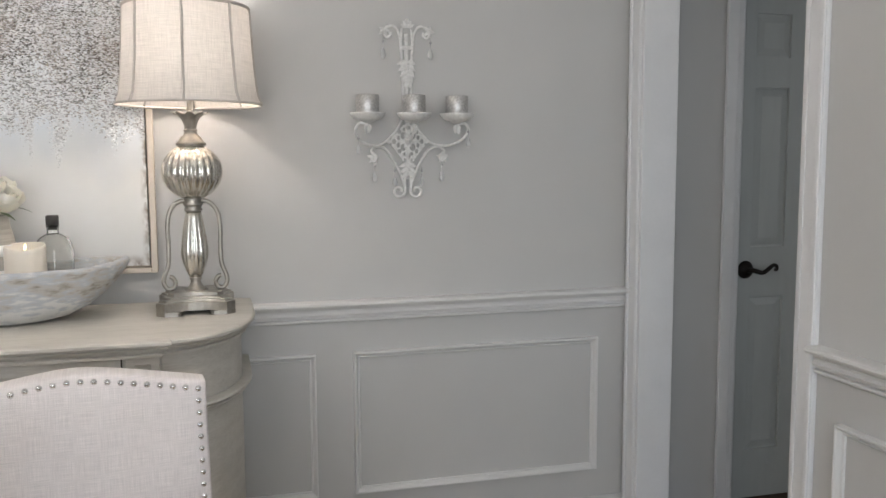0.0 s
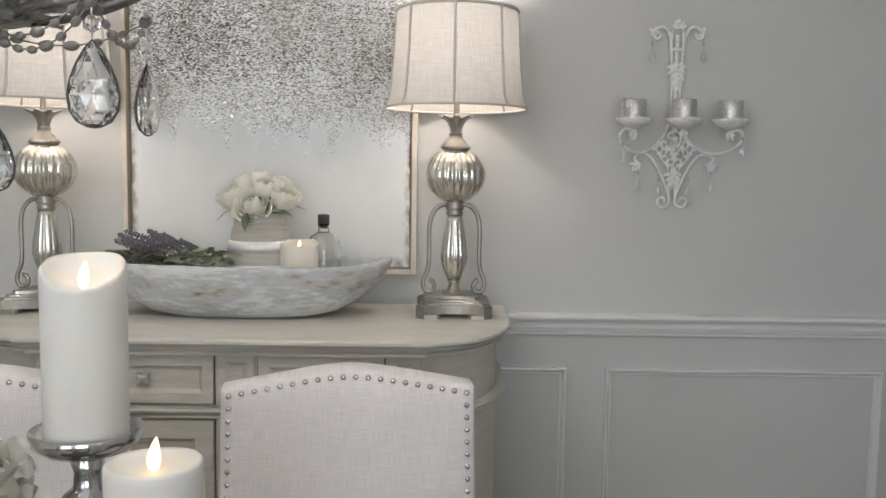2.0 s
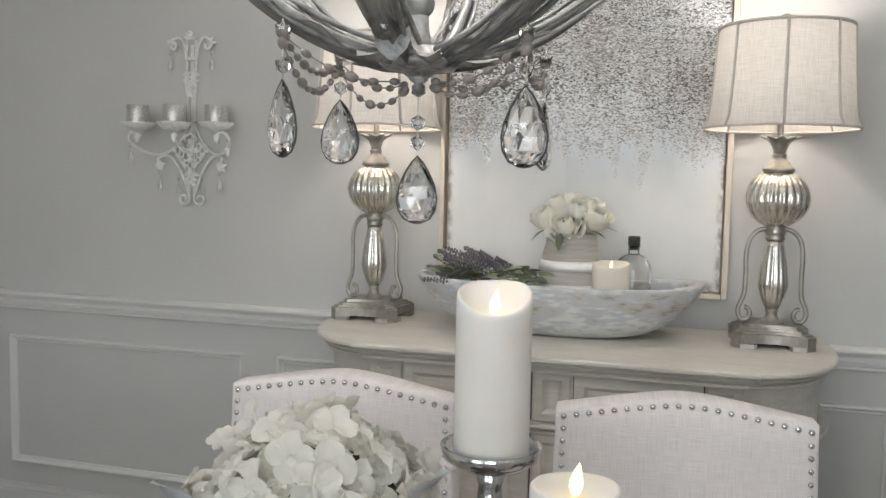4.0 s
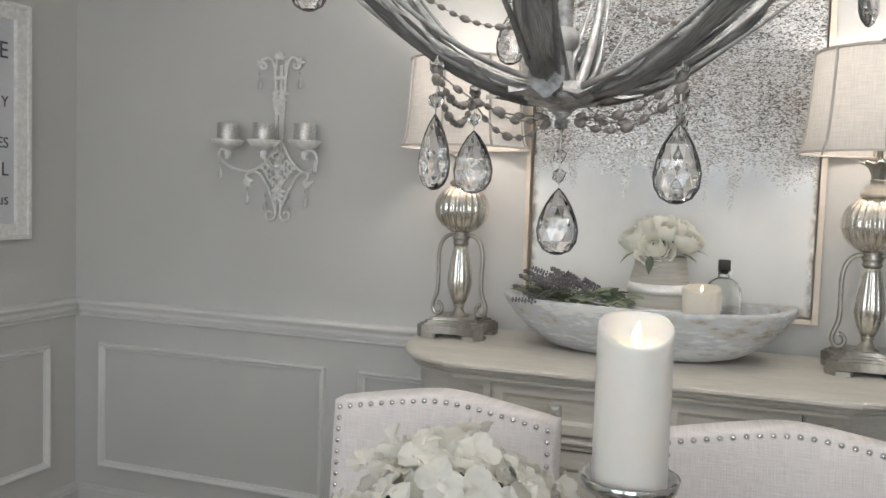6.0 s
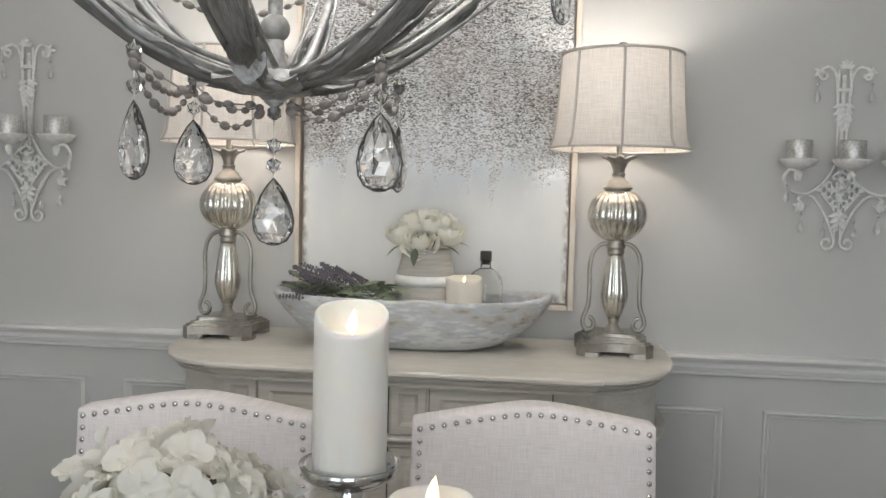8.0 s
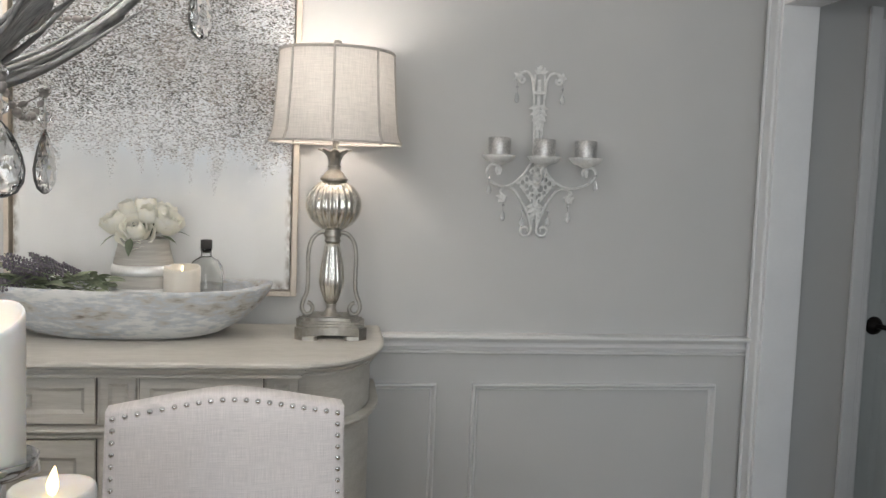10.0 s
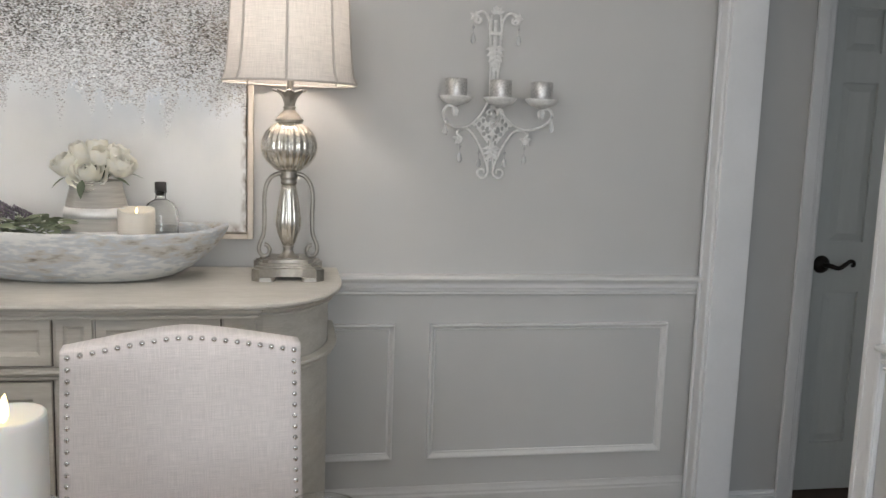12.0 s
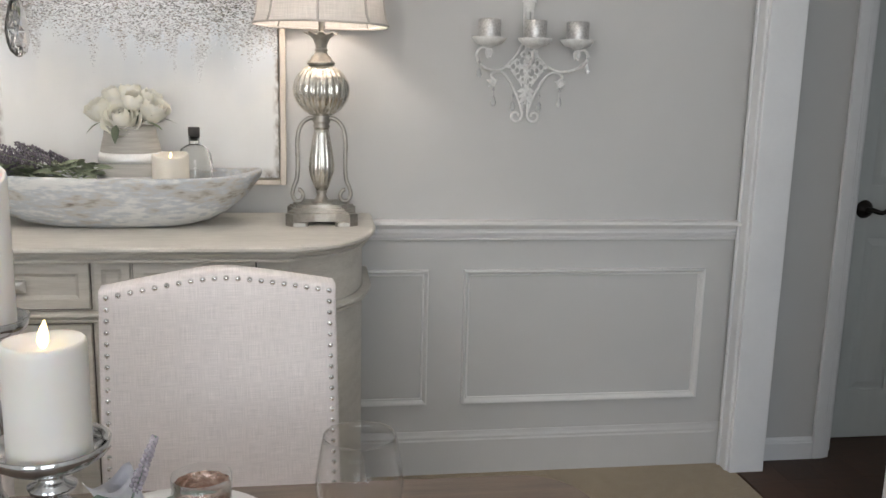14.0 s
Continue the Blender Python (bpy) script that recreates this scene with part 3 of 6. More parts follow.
ZP = (0.264, 0.749)
for a, b, z in ((0.003, 0.880, ZP[0]), (-2.085, -0.120, ZP[0]), (-3.23, -2.222, 0.248)):
    panel_frame("panel_moulding", (a, NORTH, z), (b, NORTH, ZP[1]), (0, -1, 0))
panel_frame("panel_moulding", (WEST, 2.85, ZP[0]), (WEST, 1.55, ZP[1]), (1, 0, 0))
panel_frame("panel_moulding", (WEST, 1.43, ZP[0]), (WEST, 0.1, ZP[1]), (1, 0, 0))
panel_frame("panel_moulding", (EAST, 0.75, ZP[0]), (EAST, 1.905, ZP[1]), (-1, 0, 0))

for name, prof, paint in (("chair_rail", RAIL, TRIM_PAINT), ("baseboard", BASE, BASE_PAINT)):
    structure(name, profile_run(bmesh.new(), prof, (WEST + 0.036, NORTH, 0), (EAST, NORTH, 0), (0, -1, 0)), paint)
    structure(name, profile_run(bmesh.new(), prof, (WEST, SOUTH, 0), (WEST, NORTH, 0), (1, 0, 0)), paint)
    structure(name, profile_run(bmesh.new(), prof, (EAST, SOUTH, 0), (EAST, 1.988, 0), (-1, 0, 0)), paint)
structure("hall_baseboard", profile_run(bmesh.new(), [(d, h * 0.62) for d, h in BASE], (EAST + 0.125, NORTH, -0.012), (1.370, NORTH, -0.012), (0, -1, 0)), WHITE_TRIM)


def casing_strip(y0, y1, z0, z1):
    """Stepped door casing on the east wall."""
    bm = boxed(EAST - 0.014, EAST, y0, y1, z0, z1, 0.003)
    s = 1 if y1 > 2.5 else -1
    o = y1 - 0.016 if s > 0 else y0
    box(bm, EAST - 0.022, EAST - 0.0142, o, o + 0.016, z0, z1, 0.003)
    i = y0 + 0.004 if s > 0 else y1 - 0.010
    box(bm, EAST - 0.0165, EAST - 0.0142, i, i + 0.010, z0, z1, 0.001)
    return bm


structure("door_casing", casing_strip(DOOR_HI, 2.978, 0, DOOR_TOP + 0.065), WHITE_TRIM)
structure("door_casing", casing_strip(1.992, DOOR_LO, 0, DOOR_TOP + 0.065), WHITE_TRIM)
structure("door_casing_head", boxed(EAST - 0.014, EAST, DOOR_LO, DOOR_HI, DOOR_TOP, DOOR_TOP + 0.065, 0.003), WHITE_TRIM)
structure("door_jamb", boxed(EAST - 0.008, EAST + 0.124, DOOR_HI - 0.018, DOOR_HI - 0.001, 0, DOOR_TOP - 0.001, 0.0025), WHITE_TRIM)
structure("door_jamb", boxed(EAST - 0.008, EAST + 0.124, DOOR_LO + 0.001, DOOR_LO + 0.018, 0, DOOR_TOP - 0.001, 0.0025), WHITE_TRIM)
structure("door_jamb_head", boxed(EAST - 0.008, EAST + 0.124, DOOR_LO + 0.02, DOOR_HI - 0.02, DOOR_TOP - 0.018, DOOR_TOP - 0.001, 0.0025), WHITE_TRIM)

# closed door at the end of the hall
DX0, DX1, DY = 1.492, 2.245, 3.16
bm = boxed(1.372, 1.418, NORTH - 0.016, NORTH - 0.001, -0.012, 2.10, 0.004)
box(bm, 1.419, 1.430, NORTH - 0.011, NORTH - 0.001, -0.012, 2.06, 0.003)
structure("hall_door_casing", bm, WHITE_TRIM)
structure("hall_door_jamb", box(boxed(1.431, 1.445, NORTH - 0.006, 3.05, -0.012, 2.06, 0.003), 1.431, 1.488, 3.052, DY + 0.04, -0.012, 2.06, 0.003), WHITE_TRIM)
structure("hall_door_jamb", boxed(2.262, 2.286, NORTH - 0.008, DY + 0.03, -0.012, 2.06, 0.003), WHITE_TRIM)
structure("hall_door_casing", boxed(2.29, 2.36, NORTH - 0.016, NORTH - 0.001, -0.012, 2.10, 0.004), WHITE_TRIM)
door = tagged(new("door_1"), "pale grey six-panel interior door, closed, with a bronze lever", "door", kind="structure")
zs = ((0.205, 0.83), (1.03, 1.65), (1.765, 1.93))
cols = ((1.612, 1.767), (1.925, 2.12))
slab = boxed(DX0, DX1, DY + 0.012, DY + 0.04, 0.004, 2.03)
for x0, x1 in ((DX0, 1.612), (1.767, 1.925), (2.12, DX1)):
    box(slab, x0, x1, DY, DY + 0.0118, 0.004, 2.03)
for x0, x1 in cols:
    for z0, z1 in ((0.004, 0.205), (0.83, 1.03), (1.65, 1.765), (1.93, 2.03)):
        box(slab, x0 + 0.0002, x1 - 0.0002, DY, DY + 0.0118, z0, z1)
part("slab", slab, DOOR_PAINT, door, smooth=False)
for x0, x1 in cols:
    for z0, z1 in zs:
        bm = bmesh.new()
        lo = [bm.verts.new(v) for v in ((x0 + 0.006, DY + 0.0115, z0 + 0.006), (x1 - 0.006, DY + 0.0115, z0 + 0.006), (x1 - 0.006, DY + 0.0115, z1 - 0.006), (x0 + 0.006, DY + 0.0115, z1 - 0.006))]
        hi = [bm.verts.new(v) for v in ((x0 + 0.034, DY + 0.002, z0 + 0.034), (x1 - 0.034, DY + 0.002, z0 + 0.034), (x1 - 0.034, DY + 0.002, z1 - 0.034), (x0 + 0.034, DY + 0.002, z1 - 0.034))]
        for i in range(4):
            bm.faces.new((lo[i], lo[(i + 1) % 4], hi[(i + 1) % 4], hi[i]))
        bm.faces.new(hi)
        bm.faces.new(lo)
        part("door_panel", bm, DOOR_PAINT, door, smooth=False)
handle = part("door_handle", lathe([(0, 0.022), (0.018, 0.020), (0.034, 0.006), (0.036, 0)], 20), BRONZE, door, "dark bronze scrolled lever")
handle.matrix_basis = pose(1.592, DY, 0.94, 90, 0, 0)
lp = smooth_path([(0, 0, 0.018), (0.012, 0.0, 0.042), (0.045, -0.008, 0.048), (0.072, 0.006, 0.048), (0.092, 0.020, 0.048), (0.108, 0.016, 0.048), (0.109, 0.003, 0.048), (0.099, 0.002, 0.048)], 6)
part("lever", tube(lp, [0.0105 - 0.005 * k / len(lp) for k in range(len(lp))], 8), BRONZE, handle)

# ---- sideboard ----
SBX, SBF, SBT = -1.045, 2.42, 0.950  # centre, front face, height of the top


def board_outline(half, ends, front, back, step=0.020, n=18):
    """Straight front with a small break, then quarter-round ends that run back to the wall."""
    pts = [(-half, front - step), (half, front - step), (half, front)]
    ry = (back - front) * 0.62
    for k in range(1, n + 1):
        a = math.pi / 2 * k / n
        pts.append((half + ends * math.sin(a), front + ry * (1 - math.cos(a))))
    pts.append((half + ends, back))
    left = [(-x, y) for x, y in pts[2:]]
    return pts + left[::-1]


side = root("sideboard", pose(SBX, 0, 0), "cream distressed wooden sideboard with rounded ends and two drawers", "sideboard")
B = NORTH - 0.038
bm = bmesh.new()
layers = ((0.905, 0.000), (0.905, 0.009), (0.911, 0.011), (0.914, 0.009), (0.914, 0.004), (0.917, 0.004), (0.918, 0.013), (0.924, 0.020), (0.929, 0.023), (0.929, 0.018), (0.932, 0.018), (0.933, 0.028), (0.938, 0.033), (0.945, 0.033), (0.949, 0.029), (SBT, 0.024))
rings = []
for z, o in layers:
    rings.append([bm.verts.new((x, y, z)) for x, y in board_outline(0.475 + o, 0.215, SBF - 0.004 - o, B)])
for a, b in zip(rings, rings[1:]):
    for i in range(len(a)):
        bm.faces.new((a[i], a[(i + 1) % len(a)], b[(i + 1) % len(b)], b[i]))
bm.faces.new(rings[0])
bm.faces.new(rings[-1])
part("top", bm, CREAM_PAINT, side, smooth=False)
part("body", prism(bmesh.new(), board_outline(0.478, 0.205, SBF + 0.012, B, 0.012), 0.10, 0.9045), CREAM_PAINT, side, smooth=False)
bm = bmesh.new()
rings = []
for z, o in ((0.742, 0.0), (0.742, 0.012), (0.747, 0.016), (0.752, 0.014), (0.752, 0.008), (0.756, 0.008), (0.757, 0.020), (0.763, 0.026), (0.769, 0.024), (0.772, 0.0)):
    rings.append([bm.verts.new((x, y, z)) for x, y in board_outline(0.48 + o * 0.3, 0.205 + o * 0.7, SBF + 0.010 - o, B, 0.012)])
for a, b in zip(rings, rings[1:]):
    for i in range(len(a)):
        bm.faces.new((a[i], a[(i + 1) % len(a)], b[(i + 1) % len(b)], b[i]))
part("waist_moulding", bm, CREAM_PAINT, side, smooth=False)
bm = bmesh.new()
rings = []
for z, o in ((0.055, 0.012), (0.085, 0.018), (0.10, 0.012), (0.115, 0.0)):
    rings.append([bm.verts.new((x, y, z)) for x, y in board_outline(0.48 + o * 0.3, 0.205 + o * 0.7, SBF + 0.010 - o, B)])
for a, b in zip(rings, rings[1:]):
    for i in range(len(a)):
        bm.faces.new((a[i], a[(i + 1) % len(a)], b[(i + 1) % len(b)], b[i]))
bm.faces.new(rings[0])
bm.faces.new(rings[-1])
part("plinth", bm, CREAM_PAINT, side, smooth=False)
for x, y in ((-0.44, SBF + 0.05), (0.44, SBF + 0.05), (-0.55, B - 0.06), (0.55, B - 0.06)):
    part("foot", lathe([(0, 0), (0.022, 0), (0.030, 0.02), (0.036, 0.045), (0.034, 0.0548), (0, 0.0548)], 20, centre=(x, y, 0)), CREAM_PAINT, side)


def framed_front(x0, x1, z0, z1, y, rim=0.026, sunk=0.008):
    """A drawer or door front: raised rim, sloped lip and sunk field."""
    bm = bmesh.new()
    loops = []
    for inset, d in ((0.0, 0.012), (0.0, 0.001), (0.002, 0.0), (rim, 0.0), (rim + 0.003, 0.003), (rim + 0.010, sunk), (rim + 0.012, sunk)):
        loops.append([bm.verts.new((x0 + inset, y + d, z0 + inset)), bm.verts.new((x1 - inset, y + d, z0 + inset)), bm.verts.new((x1 - inset, y + d, z1 - inset)), bm.verts.new((x0 + inset, y + d, z1 - inset))])
    for a, b in zip(loops, loops[1:]):
        for i in range(4):
            bm.faces.new((a[i], a[(i + 1) % 4], b[(i + 1) % 4], b[i]))
    bm.faces.new(loops[-1])
    bm.faces.new(loops[0])
    return bm


def knob(x, y, z, parent):
    bm = lathe([(0.006, 0), (0.006, 0.012)], 10)
    k = part("knob", bm, NICKEL, parent, "square faceted nickel knob")
    k.matrix_basis = pose(x, y, z, 90, 0, 0)
    bm = bmesh.new()
    r = []
    for h, d in ((0.012, 0.008), (0.0165, 0.011), (0.0165, 0.015), (0.0125, 0.0205), (0.0045, 0.0235)):
        r.append([bm.verts.new(v) for v in ((-h, -h, d), (h, -h, d), (h, h, d), (-h, h, d))])
    for a, b in zip(r, r[1:]):
        for i in range(4):
            bm.faces.new((a[i], a[(i + 1) % 4], b[(i + 1) % 4], b[i]))
    bm.faces.new(r[0])
    bm.faces.new(r[-1])
    part("knob_head", bm, NICKEL, k, smooth=False)


FR = SBF - 0.006
# thin dark sheets behind the fronts paint the shade of the open joints
GAPS = bmesh.new()
for x0, x1 in ((-0.375, -0.036), (0.074, 0.385)):
    box(GAPS, x0 - 0.0032, x1 + 0.0032, FR + 0.004, FR + 0.0062, 0.776, 0.904)
    box(GAPS, x0 - 0.0032, x1 + 0.0032, FR + 0.004, FR + 0.0062, 0.130, 0.7415)
part("shadow_gap", GAPS, GAP_SHADE, side, "dark strips for the shade in the joints round drawers and doors", smooth=False)
for x0, x1 in ((-0.375, -0.036), (0.074, 0.385)):
    d = part("drawer_front", framed_front(x0, x1, 0.780, 0.900, FR - 0.007), CREAM_PAINT, side, smooth=False)
    knob((x0 + x1) / 2, FR + 0.001, 0.842, d)
    d = part("cabinet_door", framed_front(x0, x1, 0.135, 0.737, FR - 0.007, 0.045), CREAM_PAINT, side, smooth=False)
    z = 0.665
    bm = boxed((x0 + x1) / 2 - 0.035, (x0 + x1) / 2 + 0.035, FR - 0.003, FR + 0.001, z + 0.012, z + 0.03, 0.003)
    pull = part("door_pull", bm, NICKEL, d, "hanging nickel bail pull", smooth=False)
    cx = (x0 + x1) / 2
    part("bail", tube(smooth_path([(cx - 0.03, FR - 0.006, z + 0.02), (cx - 0.036, FR - 0.016, z - 0.005), (cx, FR - 0.018, z - 0.014), (cx + 0.036, FR - 0.016, z - 0.005), (cx + 0.03, FR - 0.006, z + 0.02)], 5), 0.004, 8), NICKEL, pull)
for x0, x1 in ((-0.474, -0.385), (-0.026, 0.064), (0.395, 0.476)):
    part("pilaster_block", framed_front(x0, x1, 0.776, 0.904, FR - 0.003, 0.020), CREAM_PAINT, side, smooth=False)
    part("pilaster", framed_front(x0, x1, 0.130, 0.741, FR - 0.003, 0.020), CREAM_PAINT, side, smooth=False)

# ---- table lamps ----
def table_lamp(m):
    L = root("table_lamp", m, "mercury glass table lamp with ivory linen bell shade, lit", "lamp", "pair of lamps on the sideboard")
    # stepped foot with cut corners and an arched opening
    def foot_outline(h, c):
        out = []
        for q in range(4):
            ca, sa = (1, 0, -1, 0)[q], (0, 1, 0, -1)[q]
            for k in range(9):
                x = (-1 + k / 4) * (h - c)
                y = -h + 0.20 * h * (1 - (x / (h - c)) ** 2)
                out.append((x * ca - y * sa, x * sa + y * ca))
        return out
    bm = bmesh.new()
    rings = []
    for z, h in ((0.0120, 0.107), (0.036, 0.107), (0.038, 0.101), (0.043, 0.099), (0.044, 0.090), (0.050, 0.087), (0.051, 0.077), (0.060, 0.074)):
        rings.append([bm.verts.new((x, y, z)) for x, y in foot_outline(h, h * 0.22)])
    m8 = len(rings[0])
    for a, b in zip(rings, rings[1:]):
        for i in range(m8):
            bm.faces.new((a[i], a[(i + 1) % m8], b[(i + 1) % m8], b[i]))
    bm.faces.new(rings[0])
    bm.faces.new(rings[-1])
    foot = part("foot", bm, SILVER_LEAF, L, smooth=False)
    for q in range(4):
        toe = part("toe", prism(bmesh.new(), [(0.107, 0.048), (0.107, 0.0836), (0.0836, 0.107), (0.048, 0.107), (0.040, 0.100), (0.036, 0.036), (0.100, 0.040)], 0, 0.0118), SILVER_LEAF, foot, smooth=False)
        toe.matrix_basis = pose(0, 0, 0, 0, 0, 90 * q)
    part("stem", lathe([(0, 0.056), (0.034, 0.056), (0.034, 0.062), (0.022, 0.068), (0.016, 0.078), (0.014, 0.086), (0.018, 0.092), (0.016, 0.098), (0, 0.098)], 28), SILVER_LEAF, L)
    v = [(0.0, 0.096), (0.016, 0.097), (0.024, 0.112), (0.032, 0.135), (0.037, 0.160), (0.037, 0.175), (0.034, 0.205), (0.029, 0.240), (0.024, 0.270), (0.021, 0.288), (0, 0.290)]
    part("glass_column", lathe(v, 64, flute=0.06, flutes=16), MERCURY, L, "fluted mercury glass column")
    part("collar", lathe([(0, 0.286), (0.024, 0.286), (0.026, 0.292), (0.022, 0.297), (0.026, 0.303), (0.028, 0.309), (0.022, 0.314), (0.026, 0.320), (0.024, 0.326), (0, 0.326)], 28), SILVER_LEAF, L)
    g = [(0, 0.322)] + [(0.082 * math.sin(a), 0.399 - 0.080 * math.cos(a)) for a in (math.pi * k / 16 for k in range(2, 15))] + [(0.03, 0.477), (0, 0.478)]
    part("glass_ball", lathe(g, 120, flute=0.045, flutes=24), MERCURY, L, "ribbed mercury glass ball")
    part("neck", lathe([(0, 0.472), (0.040, 0.472), (0.043, 0.477), (0.040, 0.482), (0.033, 0.487), (0.029, 0.496), (0.020, 0.503), (0.017, 0.512), (0.021, 0.516), (0.017, 0.520), (0, 0.520)], 28), SILVER_LEAF, L)
    bm = bmesh.new()
    rings = []
    for r, z, w in ((0.016, 0.519, 0), (0.017, 0.530, 0.05), (0.022, 0.545, 0.10), (0.032, 0.556, 0.14), (0.045, 0.562, 0.16), (0.043, 0.566, 0.16), (0.028, 0.560, 0.10), (0.012, 0.556, 0.0)):
        rings.append([bm.verts.new((r * (1 + w * math.cos(8 * a)) * math.cos(a), r * (1 + w * math.cos(8 * a)) * math.sin(a), z + 0.004 * w * 6 * math.cos(8 * a))) for a in (2 * math.pi * k / 48 for k in range(48))])
    for a, b in zip(rings, rings[1:]):
        for i in range(48):
            bm.faces.new((a[i], a[(i + 1) % 48], b[(i + 1) % 48], b[i]))
    part("flared_cup", bm, SILVER_LEAF, L)
    for s in (-1, 1):
        pth = [(s * 0.020, 0, 0.318), (s * 0.046, 0, 0.310), (s * 0.066, 0, 0.284), (s * 0.073, 0, 0.240), (s * 0.072, 0, 0.190), (s * 0.074, 0, 0.135), (s * 0.086, 0, 0.100), (s * 0.088, 0, 0.080), (s * 0.078, 0, 0.064), (s * 0.062, 0, 0.066), (s * 0.056, 0, 0.082), (s * 0.064, 0, 0.096), (s * 0.072, 0, 0.098)]
        part("scroll_bracket", tube(smooth_path(pth, 5), 0.0064, 8), SILVER_LEAF, L, "curved antique silver side scroll")
    part("lamp_rod", lathe([(0, 0.55), (0.008, 0.55), (0.008, 0.66), (0, 0.66)], 12), SILVER_LEAF, L)
    part("bulb", ball(bmesh.new(), 0, 0, 0.745, 0.026, u=16, v=10), BULB, L)
    part("harp", tube(smooth_path([(0, -0.02, 0.66), (0, -0.055, 0.72), (0, -0.05, 0.81), (0, 0, 0.857), (0, 0.05, 0.81), (0, 0.055, 0.72), (0, 0.02, 0.66)], 5), 0.0022, 6), NICKEL, L)
    sp = [(0.199 - 0.029 * t ** 0.42, 0.588 + 0.267 * t) for t in (k / 10 for k in range(11))]
    shade = part("shade", lathe(sp, 96), SHADE, L, "ivory linen bell shade with taupe ribs")
    for k in range(8):
        a = 2 * math.pi * (k - 0.07) / 8
        pth = [((r + 0.0012) * math.cos(a), (r + 0.0012) * math.sin(a), z) for r, z in sp]
        part("rib", tube(pth, 0.0042, 6), SHADE_TRIM, shade)
    for r, z, t in ((sp[0][0], sp[0][1], 0.0035), (sp[-1][0], sp[-1][1], 0.0048)):
        part("rim_piping", tube([(r * math.cos(a), r * math.sin(a), z) for a in (2 * math.pi * k / 64 for k in range(64))], t, 6, closed=True), SHADE_TRIM, shade)
    bm = tube([(-sp[-1][0], 0, 0.854), (sp[-1][0], 0, 0.854)], 0.002, 6)
    tube([(0, -sp[-1][0], 0.854), (0, sp[-1][0], 0.854)], 0.002, 6, bm)
    part("spider", bm, NICKEL, shade)
    part("finial", lathe([(0, 0.856), (0.006, 0.858), (0.005, 0.866), (0.012, 0.872), (0.015, 0.882), (0.011, 0.892), (0, 0.896)], 16), SILVER_LEAF, L)
    return L


lamp = table_lamp(pose(LAMPS[0][0], LAMPS[0][1], SBT))
copy_thing(lamp, pose(LAMPS[1][0], LAMPS[1][1], SBT))

# ---- painting ----
PX0, PX1, PZ0, PZ1 = -1.492, -0.596, 1.042, 2.30
art = root("painting", pose(0, 0, 0), "glitter and ivory abstract canvas in a slim champagne frame", "painting")
part("canvas", boxed(PX0 + 0.026, PX1 - 0.0225, 2.962, 2.992, PZ0 + 0.022, PZ1 - 0.026, 0.002), CANVAS, art, "silver glitter dripping over an ivory ground", smooth=False)
part("backing", boxed(PX0 + 0.012, PX1 - 0.012, 2.9925, 2.9985, PZ0 + 0.012, PZ1 - 0.012), CHAMPAGNE, art, smooth=False)
for x0, x1, z0, z1 in ((PX0, PX0 + 0.015, PZ0, PZ1), (PX1 - 0.018, PX1, PZ0, PZ1), (PX0 + 0.0152, PX1 - 0.0182, PZ0, PZ0 + 0.016), (PX0 + 0.0152, PX1 - 0.0182, PZ1 - 0.016, PZ1)):
    part("frame_side", boxed(x0, x1, 2.952, 2.992, z0, z1, 0.002), CHAMPAGNE, art, smooth=False)

